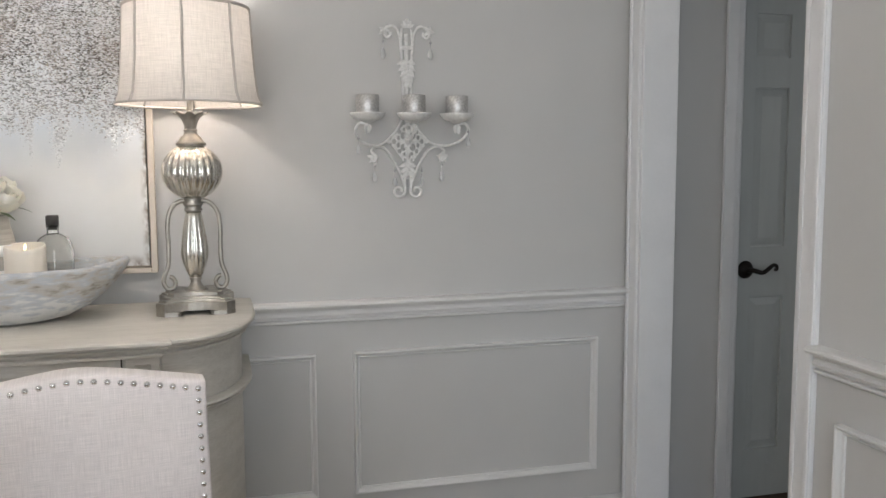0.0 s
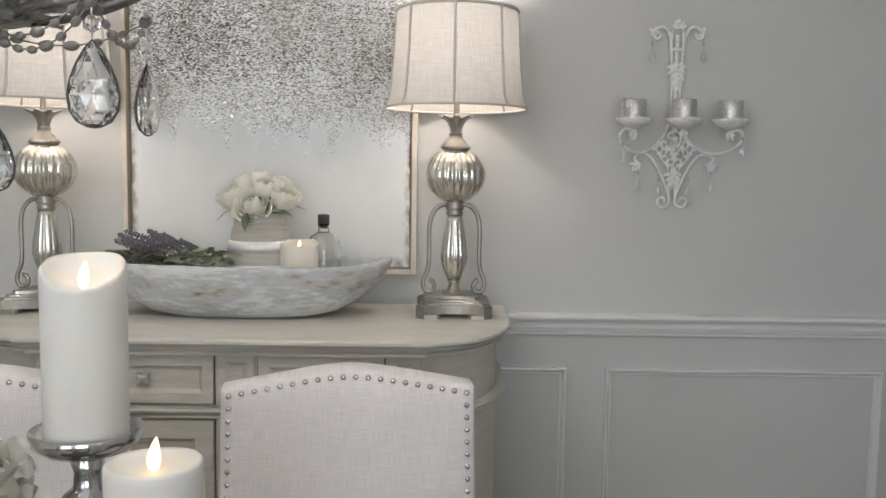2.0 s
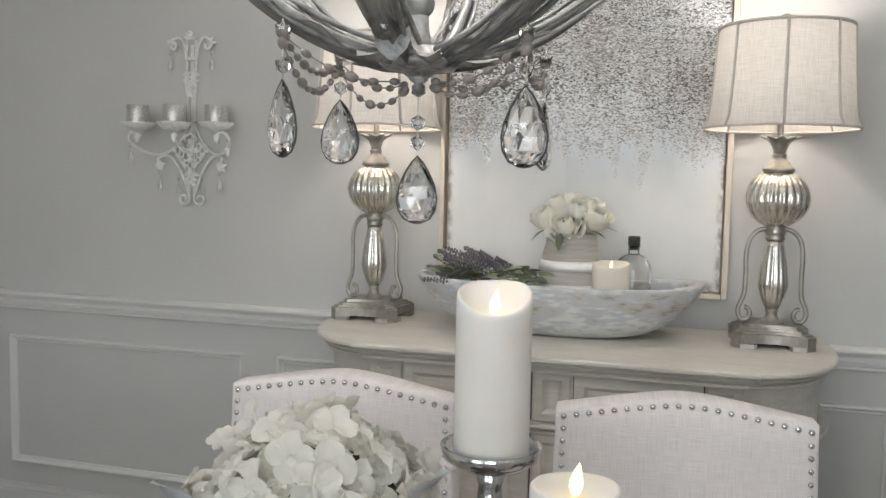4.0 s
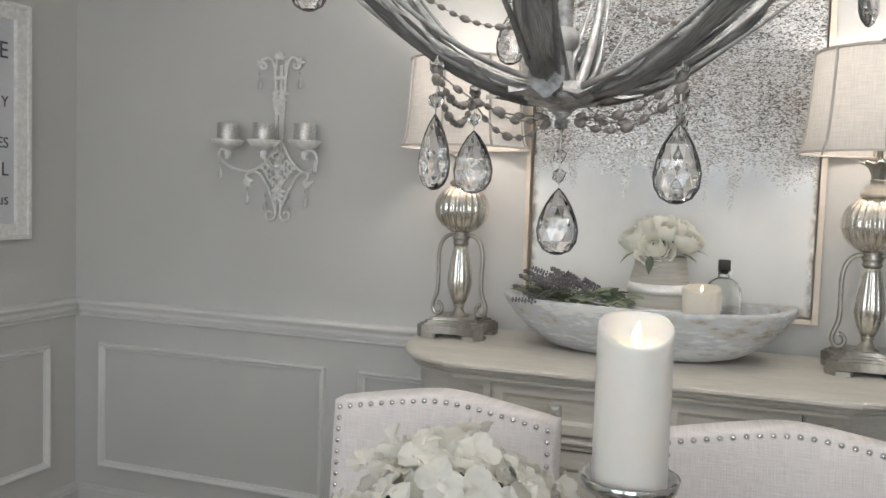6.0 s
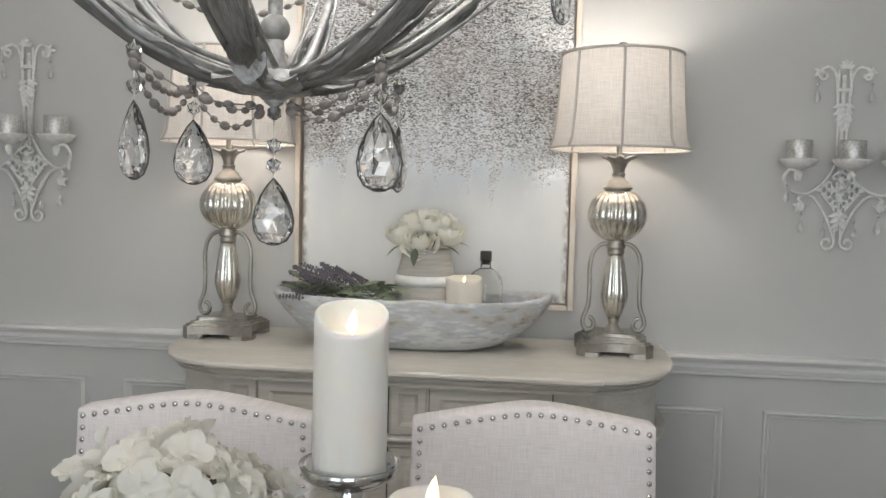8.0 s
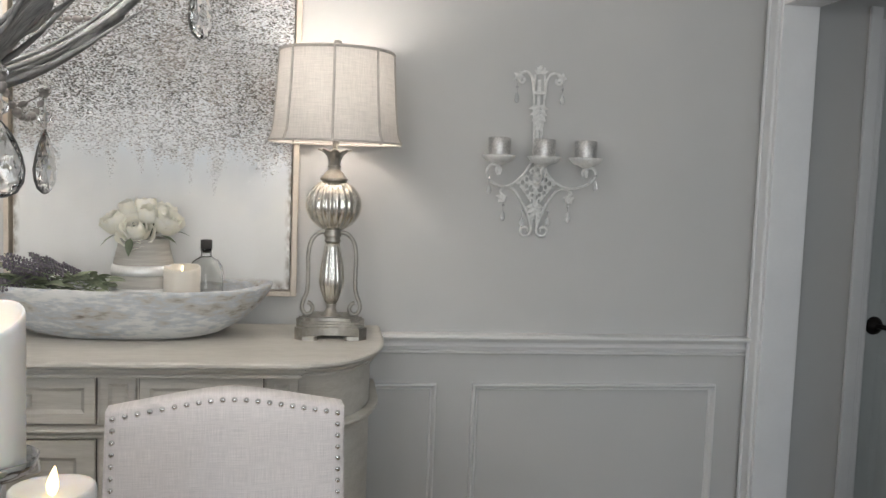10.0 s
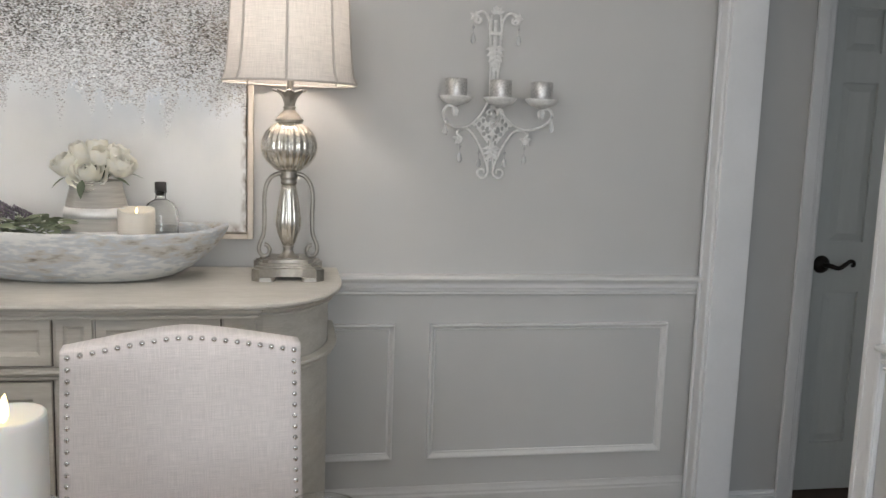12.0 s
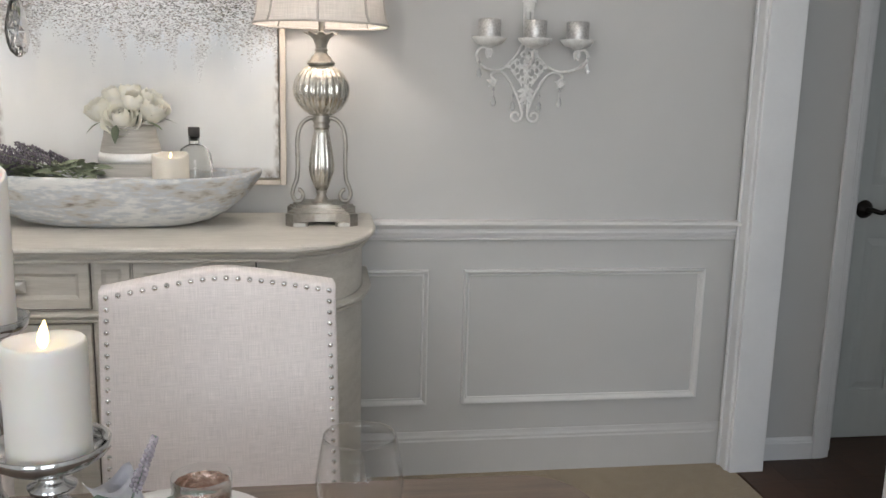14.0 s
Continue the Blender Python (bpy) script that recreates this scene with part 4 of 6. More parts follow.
# ---- wall sconces ----
def wall_sconce(m):
    S = root("wall_sconce", m, "chalky white wrought iron wall sconce with crystal drops", "sconce", "pair of wall sconces")
    back = -0.012
    iron = 0.0047
    bm = tube([(-0.011, back, 0.28), (-0.015, back, 0.40), (-0.019, back, 0.50), (-0.016, back, 0.545)], iron)
    part("upright_bar", bm, WHITE_IRON, S)
    part("upright_bar", tube([(0.011, back, 0.28), (0.015, back, 0.40), (0.019, back, 0.50), (0.016, back, 0.545)], iron), WHITE_IRON, S)
    for s in (-1, 1):
        pth = smooth_path([(s * 0.018, back, 0.47), (s * 0.026, back, 0.53), (s * 0.045, back, 0.552), (s * 0.068, back - 0.004, 0.545), (s * 0.076, back - 0.006, 0.528), (s * 0.066, back - 0.006, 0.515), (s * 0.054, back - 0.006, 0.522), (s * 0.056, back - 0.006, 0.532)], 5)
        part("top_scroll", tube(pth, iron), WHITE_IRON, S)
        bm = bmesh.new()
        for k in range(5):
            leaf_bm(0.020, 0.012, 0.5, 4, 0.3, bm=bm, m=pose(s * 0.074, back - 0.008, 0.536, 90, 0, 0) @ pose(0, 0, 0, 0, 0, 72 * k))
        part("rosebud", bm, WHITE_IRON, S)
        # arm that carries an outer dish
        pth = smooth_path([(s * 0.010, back, 0.27), (s * 0.040, back, 0.215), (s * 0.085, back - 0.01, 0.176), (s * 0.125, back - 0.03, 0.170), (s * 0.165, -0.065, 0.185), (s * 0.184, -0.09, 0.215), (s * 0.172, -0.098, 0.238), (s * 0.150, -0.098, 0.236), (s * 0.142, -0.098, 0.220), (s * 0.152, -0.098, 0.208)], 5)
        part("candle_arm", tube(pth, iron), WHITE_IRON, S)
        pth = smooth_path([(s * 0.126, back - 0.012, 0.128), (s * 0.112, back - 0.012, 0.120), (s * 0.106, back - 0.012, 0.136), (s * 0.122, back - 0.012, 0.152), (s * 0.104, back - 0.006, 0.166), (s * 0.075, back, 0.160), (s * 0.045, back, 0.120), (s * 0.022, back, 0.072), (s * 0.010, back, 0.035)], 5)
        part("lower_scroll", tube(pth, iron), WHITE_IRON, S)
        bm = bmesh.new()
        for k in range(5):
            leaf_bm(0.022, 0.013, 0.5, 4, 0.3, bm=bm, m=pose(s * 0.116, back - 0.016, 0.132, 90, 0, 0) @ pose(0, 0, 0, 0, 0, 72 * k + 20))
        part("rosebud", bm, WHITE_IRON, S)
        pth = [(s * 0.008, back, 0.080), (s * 0.010, back, 0.040)] + spiral(s * 0.030, 0.022, 0.022, 0.008, 160 if s > 0 else 20, 160 + 400 if s > 0 else 20 - 400, back)
        part("foot_scroll", tube(pth, iron), WHITE_IRON, S)
    # pierced diamond plate, standing off the wall
    holes = [(0, 0.045, 0.008, 0.006), (0, -0.048, 0.007, 0.009), (0.047, 0, 0.006, 0.008), (-0.047, 0, 0.006, 0.008)]
    for sx in (-1, 1):
        for sz in (-1, 1):
            holes += [(sx * 0.016, sz * 0.019, 0.010, 0.011), (sx * 0.033, sz * 0.012, 0.0055, 0.007), (sx * 0.029, sz * 0.031, 0.006, 0.006), (sx * 0.012, sz * 0.040, 0.005, 0.006), (sx * 0.011, sz * 0.062, 0.004, 0.008), (sx * 0.058, sz * 0.010, 0.004, 0.004)]
    bm = bmesh.new()
    step, grid = 0.0025, {}
    def corner(i, j):
        if (i, j) not in grid:
            grid[i, j] = bm.verts.new((i * step, -0.020 - 0.004 * math.cos(i * 0.05), 0.183 + j * step))
        return grid[i, j]
    for i in range(-30, 30):
        for j in range(-34, 30):
            x, z = (i + 0.5) * step, (j + 0.5) * step
            if (abs(x) / 0.068) ** 0.85 + (abs(z) / (0.070 if z > 0 else 0.088)) ** 0.85 > 1.08:
                continue
            if any(((x - hx) / rx) ** 2 + ((z - hz) / rz) ** 2 < 1 for hx, hz, rx, rz in holes):
                continue
            bm.faces.new((corner(i, j), corner(i + 1, j), corner(i + 1, j + 1), corner(i, j + 1)))
    bmesh.ops.smooth_vert(bm, verts=[v for v in bm.verts if v.is_boundary], factor=0.5, use_axis_x=True, use_axis_z=True)
    bmesh.ops.solidify(bm, geom=list(bm.faces), thickness=0.004)
    part("pierced_plate", bm, WHITE_IRON, S, "pierced scrollwork plate")
    bm = bmesh.new()
    ball(bm, 0, -0.022, 0.185, 0.012, 1, 1, 10, 8)
    for k in range(6):
        leaf_bm(0.026, 0.014, 0.2, 4, 0.2, bm=bm, m=pose(0, -0.022, 0.185, 90, 0, 0) @ pose(0, 0, 0, 0, 0, 60 * k))
    part("rosette", bm, WHITE_IRON, S)
    for z0, n, sc in ((0.440, 5, 0.78), (0.11, 3, 0.70)):
        bm = bmesh.new()
        for k in range(n):
            for s in (-1, 1):
                leaf_bm(0.045 * sc, 0.022 * sc, 0.25, 5, 0.25, bm=bm, m=pose(0, -0.020 - 0.002 * k, z0 - 0.017 * k * sc, 90, 0, 0) @ pose(0, 0, 0, 0, 0, -90 + s * (75 - 15 * k)))
        part("acanthus_leaf", bm, WHITE_IRON, S)
    bm = bmesh.new()
    for k in range(5):
        leaf_bm(0.026, 0.014, -0.2, 4, 0.3, bm=bm, m=pose(0, -0.018, 0.548, 90, 0, 0) @ pose(0, 0, 0, 0, 0, 20 + 35 * k))
    ball(bm, 0, -0.02, 0.566, 0.009)
    part("crest", bm, WHITE_IRON, S)
    part("band", boxed(-0.021, 0.021, -0.022, -0.004, 0.478, 0.490, 0.003), WHITE_IRON, S, smooth=False)
    part("wall_plate", boxed(-0.006, 0.006, -0.008, 0.0, 0.06, 0.53, 0.002), WHITE_IRON, S, smooth=False)
    for x, y in ((-0.146, -0.098), (0.0, -0.112), (0.144, -0.098)):
        dish = lathe([(0, 0.238), (0.010, 0.238), (0.024, 0.246), (0.040, 0.250), (0.051, 0.262), (0.055, 0.268), (0.055, 0.271), (0.051, 0.270), (0.034, 0.264), (0, 0.262)], 28, centre=(x, y, 0))
        part("dish", dish, WHITE_IRON, S)
        bm = bmesh.new()
        if x == 0.0:
            tube(smooth_path([(0, back, 0.19), (0, -0.05, 0.185), (0, -0.095, 0.205), (0, -0.112, 0.24)], 5), iron, 8, bm)
        for k in range(4):
            leaf_bm(0.03, 0.02, 0.5, 4, 0.2, bm=bm, m=pose(x, y, 0.238) @ pose(0, 0, 0, 0, 50, 90 * k + 20))
        part("leaf_collar", bm, WHITE_IRON, S)
    for x, y, z, h in ((-0.078, -0.018, 0.512, 0.05), (0.078, -0.018, 0.512, 0.05), (-0.176, -0.098, 0.205, 0.045), (0.182, -0.098, 0.225, 0.045), (-0.112, -0.028, 0.118, 0.05), (0.112, -0.028, 0.118, 0.05), (-0.045, -0.022, 0.10, 0.045), (0.045, -0.022, 0.10, 0.045)):
        bm = tube([(x, y, z), (x, y, z - 0.028)], 0.0012, 5)
        ball(bm, x, y, z - 0.012, 0.0045)
        teardrop(bm, h * 0.75, 0.018, 0.010, (x, y, z - 0.028), 8)
        part("crystal_drop", bm, DROP_GLASS, S, "small clear cut-glass drop", smooth=False)
    return S


SC = ((0.192, 1.255, 1.0), (-2.425, 1.270, 1.07))  # x, foot height and size
sconce = wall_sconce(pose(SC[0][0], NORTH - 0.001, SC[0][1]))
copy_thing(sconce, Matrix.LocRotScale((SC[1][0], NORTH - 0.001, SC[1][1]), None, (SC[1][2],) * 3))
cup = tagged(link_bm("silver_candle", lathe([(0, 0), (0.0355, 0), (0.0365, 0.002), (0.036, 0.030), (0.0365, 0.061), (0.0345, 0.063), (0.0325, 0.057), (0, 0.055)], 36, flute=0.012, flutes=36), SILVER_GLITTER), "short silver foil candle on a sconce dish", "candle", "candles on the sconces")
first = True
for sx, sz, k in SC:
    for x, y in ((-0.146, -0.098), (0.0, -0.112), (0.144, -0.098)):
        m = Matrix.LocRotScale((sx + k * x, NORTH - 0.001 + k * y, sz + k * 0.2632), None, (k, k, k))
        if first:
            cup.location, first = m.translation, False
        else:
            copy_thing(cup, m)

# ---- things in and round the dough bowl ----
BX, BY = -1.074, 2.755
bm = bmesh.new()
rings = []
for f, z in ((0.34, 0.0), (0.52, 0.003), (0.64, 0.014), (0.75, 0.036), (0.84, 0.061), (0.92, 0.092), (0.98, 0.124), (1.0, 0.139), (0.996, 0.146), (0.975, 0.149), (0.945, 0.147), (0.92, 0.138), (0.88, 0.112), (0.82, 0.080), (0.72, 0.050), (0.58, 0.034), (0.30, 0.026)):
    ring = []
    for k in range(144):
        a = 2 * math.pi * k / 144
        ca, sa = math.cos(a), math.sin(a)
        x = 0.411 * f * math.copysign(abs(ca) ** 0.78, ca)
        y = 0.178 * (f ** 0.85) * math.copysign(abs(sa) ** 0.85, sa)
        lift = 0.014 * abs(ca) ** 4 * (z / 0.149)
        w = noise.noise(Vector((x * 9, y * 9, z * 14))) * 0.006 + noise.noise(Vector((x * 34, y * 34, z * 50))) * 0.0022
        ring.append(bm.verts.new((x + w, y + w * 0.6, z + lift + (w * 0.6 if z > 0.01 else 0))))
    rings.append(ring)
for a, b in zip(rings, rings[1:]):
    for i in range(144):
        bm.faces.new((a[i], a[(i + 1) % 144], b[(i + 1) % 144], b[i]))
bm.faces.new(rings[0])
bm.faces.new(rings[-1])
bowl = tagged(link_bm("dough_bowl", bm, WHITEWASH), "long whitewashed carved wood dough bowl on the sideboard", "bowl")
bowl.location = (BX, BY, SBT)
FLOOR_Z = SBT + 0.0335

vase = root("ceramic_vase", pose(-1.036, 2.768, FLOOR_Z), "tapered taupe ceramic vase with silver band", "vase")
part("body", lathe([(0, 0), (0.088, 0), (0.094, 0.008), (0.096, 0.05), (0.095, 0.09), (0.091, 0.14), (0.083, 0.19), (0.074, 0.225), (0.072, 0.245), (0.074, 0.252), (0.069, 0.252), (0.067, 0.22), (0.06, 0.20), (0, 0.20)], 48), CERAMIC, vase)
part("silver_band", lathe([(0.0830, 0.176), (0.0880, 0.176), (0.0912, 0.160), (0.0928, 0.147), (0.0880, 0.147)], 48), SILVER_BAND, vase, "shiny silver band")
part("lower_band", lathe([(0.0920, 0.110), (0.0958, 0.110), (0.0972, 0.088), (0.0930, 0.088)], 48), SILVER_BAND, vase)


def rose_bm(r, spread):
    """A full cupped bloom: layers of petals wrapped round a ball, loose at the rim."""
    bm = bmesh.new()
    c = 0.0
    for layer, (k, top, n) in enumerate(((0.34, 8, 3), (0.50, 20 * spread, 3), (0.66, 33 * spread, 4), (0.83, 46 * spread, 5), (1.0, 60 * spread, 5))):
        for q in range(n):
            a0 = 360 * (q + 0.41 * layer) / n + random.uniform(-8, 8)
            half = 250 / n
            t0 = top + random.uniform(-7, 9)
            rows = []
            for i in range(7):
                f = i / 6
                pol = radians(150 + (t0 - 150) * f)
                flare = 1 + (0.16 * max(0, f - 0.7) / 0.3 * (0.4 + 0.25 * layer))
                row = []
                for j in range(7):
                    s = (j - 3) / 3
                    az = radians(a0 + s * half * (0.45 + 0.55 * math.sin(math.pi * (0.2 + 0.62 * f))))
                    p2 = pol + (0.22 * s * s if i == 6 else 0.05 * s * s)
                    rad = k * r * flare * (1 + 0.035 * s * (1 if layer % 2 else -1) + 0.045 * f * math.sin(5 * s + 3 * f + 2 * q) * (1 if layer > 1 else 0.3))
                    row.append(bm.verts.new((rad * math.sin(p2) * math.cos(az), rad * math.sin(p2) * math.sin(az), c + rad * math.cos(p2))))
                rows.append(row)
            for a, b in zip(rows, rows[1:]):
                for j in range(6):
                    bm.faces.new((a[j], a[j + 1], b[j + 1], b[j]))
    return bm


roses = root("rose_bouquet", pose(-1.036, 2.768, FLOOR_Z + 0.222), "cream silk roses with dark leaves in the vase", "flowers")
for x, y, z, r, tx, ty, spread in ((-0.014, -0.050, 0.058, 0.051, 52, -6, 1.55), (-0.080, -0.012, 0.074, 0.036, 22, -28, 0.85), (0.072, -0.018, 0.078, 0.039, 26, 22, 1.05), (0.018, -0.030, 0.100, 0.027, 30, 8, 0.6), (-0.045, -0.004, 0.112, 0.026, 14, -18, 0.55), (0.0, 0.018, 0.118, 0.032, 6, 0, 0.7), (0.052, 0.040, 0.098, 0.034, -20, 16, 0.7), (-0.050, 0.048, 0.090, 0.034, -26, -18, 0.7), (0.050, -0.008, 0.108, 0.022, 14, 20, 0.5), (0.010, 0.02, 0.070, 0.040, 0, 0, 0.8), (-0.055, -0.02, 0.062, 0.026, 30, -30, 0.6)):
    part("rose", rose_bm(r, spread), ROSE, roses).matrix_basis = pose(x, y, z, tx, ty, 0) @ pose(0, 0, 0, 0, 0, random.uniform(0, 360))
bm = bmesh.new()
for k in range(9):
    a = 2 * math.pi * k / 9
    tube([(0.03 * math.cos(a), 0.03 * math.sin(a), -0.03), (0.012 * math.cos(a), 0.012 * math.sin(a), -0.01), (0.045 * math.cos(a), 0.045 * math.sin(a), 0.075)], 0.003, 5, bm)
part("stems", bm, LEAF, roses)
for x, y, z, a, tilt in ((0.058, -0.055, 0.042, -18, 8), (-0.070, -0.045, 0.040, 205, 22), (0.08, 0.01, 0.05, 10, 0), (-0.02, -0.085, 0.034, -100, 58)):
    part("leaf", leaf_bm(0.052, 0.024, 0.3), LEAF, roses).matrix_basis = pose(x, y, z, 0, tilt, a)


def led_candle(name, m, r, h, wax, label, dip=0.012, flame_h=0.024, group="", tilt=0.0):
    """A pillar with a melted, wavy rim and a flame in its hollow."""
    C = root(name, m, label, "candle", group)
    bm = bmesh.new()
    rings = []
    seg = 48
    for f, z, wv in ((0.0, 0, 0), (0.97, 0, 0), (1.0, 0.003, 0), (1.0, h * 0.5, 0), (1.0, h * 0.8, 0.0), (1.0, h - 0.010, 0.9), (0.985, h - 0.003, 1), (0.93, h, 1), (0.87, h - 0.003, 1), (0.72, h - dip * 0.7, 0.5), (0.4, h - dip, 0.1), (0.0, h - dip, 0)):
        if f == 0:
            rings.append([bm.verts.new((0, 0, z))])
        else:
            rings.append([bm.verts.new((r * f * math.cos(a), r * f * math.sin(a), z + wv * (r * 0.018 * math.sin(2 * a + 0.7) - 2 * tilt * ((1 - math.sin(a)) / 2) ** 1.6))) for a in (2 * math.pi * k / seg for k in range(seg))])
    for a, b in zip(rings, rings[1:]):
        for i in range(seg):
            j = (i + 1) % seg
            if len(a) == 1:
                bm.faces.new((a[0], b[j], b[i]))
            elif len(b) == 1:
                bm.faces.new((a[i], a[j], b[0]))
            else:
                bm.faces.new((a[i], a[j], b[j], b[i]))
    part("wax_body", bm, wax, C)
    f = lathe([(0, 0), (0.22, 0.10), (0.34, 0.30), (0.30, 0.52), (0.18, 0.76), (0.06, 0.94), (0, 1.0)], 16)
    for v in f.verts:
        v.co = Vector((v.co.x * flame_h * 0.58 + 0.10 * v.co.z ** 2 * flame_h, v.co.y * flame_h * 0.3, v.co.z * flame_h))
    fl = part("flame", f, FLAME, C, "glowing teardrop flame")
    fl.location = (0, -0.002, h - dip - 0.001)
    return C


led_candle("pillar_candle", pose(-0.917, 2.713, FLOOR_Z), 0.052, 0.180, WAX_WARM, "cream wax candle, lit, standing in the dough bowl", 0.018, 0.02, tilt=0.006)

bottle = root("glass_bottle", pose(-0.862, 2.808, FLOOR_Z), "round-shouldered clear glass bottle with dark stopper", "bottle")
part("body", lathe([(1.12 * r, z) for r, z in [(0, 0), (0.042, 0), (0.046, 0.004), (0.046, 0.140), (0.0455, 0.152), (0.042, 0.170), (0.034, 0.184), (0.022, 0.193), (0.015, 0.197), (0.014, 0.203), (0.014, 0.216), (0.0165, 0.217), (0.0165, 0.220), (0.011, 0.220), (0.011, 0.200), (0.032, 0.181), (0.043, 0.140), (0.043, 0.008), (0, 0.008)]], 36), BOTTLE, bottle)
part("stopper", lathe([(0, 0.208), (0.0118, 0.208), (0.0118, 0.2205), (0.0172, 0.221), (0.0172, 0.246), (0.0155, 0.248), (0, 0.248)], 20), DARK_CAP, bottle, "dark cork stopper")


def lavender_sprig(bm_stem, bm_bud, p, d, length, buds=14, r=0.006):
    p, d = Vector(p), Vector(d).normalized()
    side = d.cross(Vector((0, 0, 1))).normalized()
    pts = [p + d * length * t + Vector((0, 0, -0.06 * length * t * t)) for t in (0, 0.25, 0.5, 0.75, 1)]
    tube(pts, 0.0013, 4, bm_stem)
    for k in range(buds):
        t = 0.55 + 0.45 * k / buds
        c = p + d * length * t + Vector((0, 0, -0.06 * length * t * t))
        for s in range(3):
            a = 2.1 * s + k
            o = (side * math.cos(a) + d.cross(side) * math.sin(a)) * r * (1.5 - 0.8 * k / buds)
            bmesh.ops.create_icosphere(bm_bud, subdivisions=1, radius=r * random.uniform(0.5, 0.8), matrix=Matrix.Translation(c + o) @ Matrix.Diagonal((1, 1, 1.3, 1)))


lav = root("lavender_bunch", pose(-1.285, 2.715, FLOOR_Z + 0.092), "bunch of dried lavender with grey-green leaves in the bowl", "lavender")
random.seed(5)


def bunch_sprig(p, d, length, buds):
    st, bd = bmesh.new(), bmesh.new()
    lavender_sprig(st, bd, p, d, length, buds, 0.0055)
    stem = part("stem", st, SAGE_LEAF, lav)
    part("lavender_bloom", bd, LAVENDER, stem, "dusky purple dried buds")


for k in range(19):
    a = radians(180 + random.uniform(-26, 26))
    el = radians(random.uniform(7, 29))
    d = (math.cos(a) * math.cos(el), math.sin(a) * math.cos(el), math.sin(el))
    bunch_sprig((random.uniform(0.0, 0.14), random.uniform(-0.05, 0.05), random.uniform(0.0, 0.025)), d, random.uniform(0.17, 0.27), 13)
for k in range(5):
    bunch_sprig((0.05 + 0.02 * k, random.uniform(-0.04, 0.04), 0.02), (-0.75, random.uniform(-0.4, 0.4), 0.62), random.uniform(0.12, 0.16), 12)
for k in range(120):
    m = pose(random.uniform(-0.12, 0.17), random.uniform(-0.085, 0.05), random.uniform(0.0, 0.055), random.uniform(-40, 40), random.uniform(-40, 8), random.uniform(-50, 50) + (0 if k % 3 else 180))
    if k == 0:
        first_leaf = part("leaf", leaf_bm(0.062, 0.017, 0.25, 5), SAGE_LEAF, lav)
        first_leaf.matrix_basis = m
    else:
        o = new("leaf", first_leaf.data)
        o.parent = lav
        o.matrix_basis = m

# ---- dining chairs ----
def chair_top(u):
    """Height of the camel back over half its width, u from -1 to 1."""
    return 0.934 + 0.037 * (1 - (math.sqrt(u * u + 0.05) - 0.2236) / 0.801)


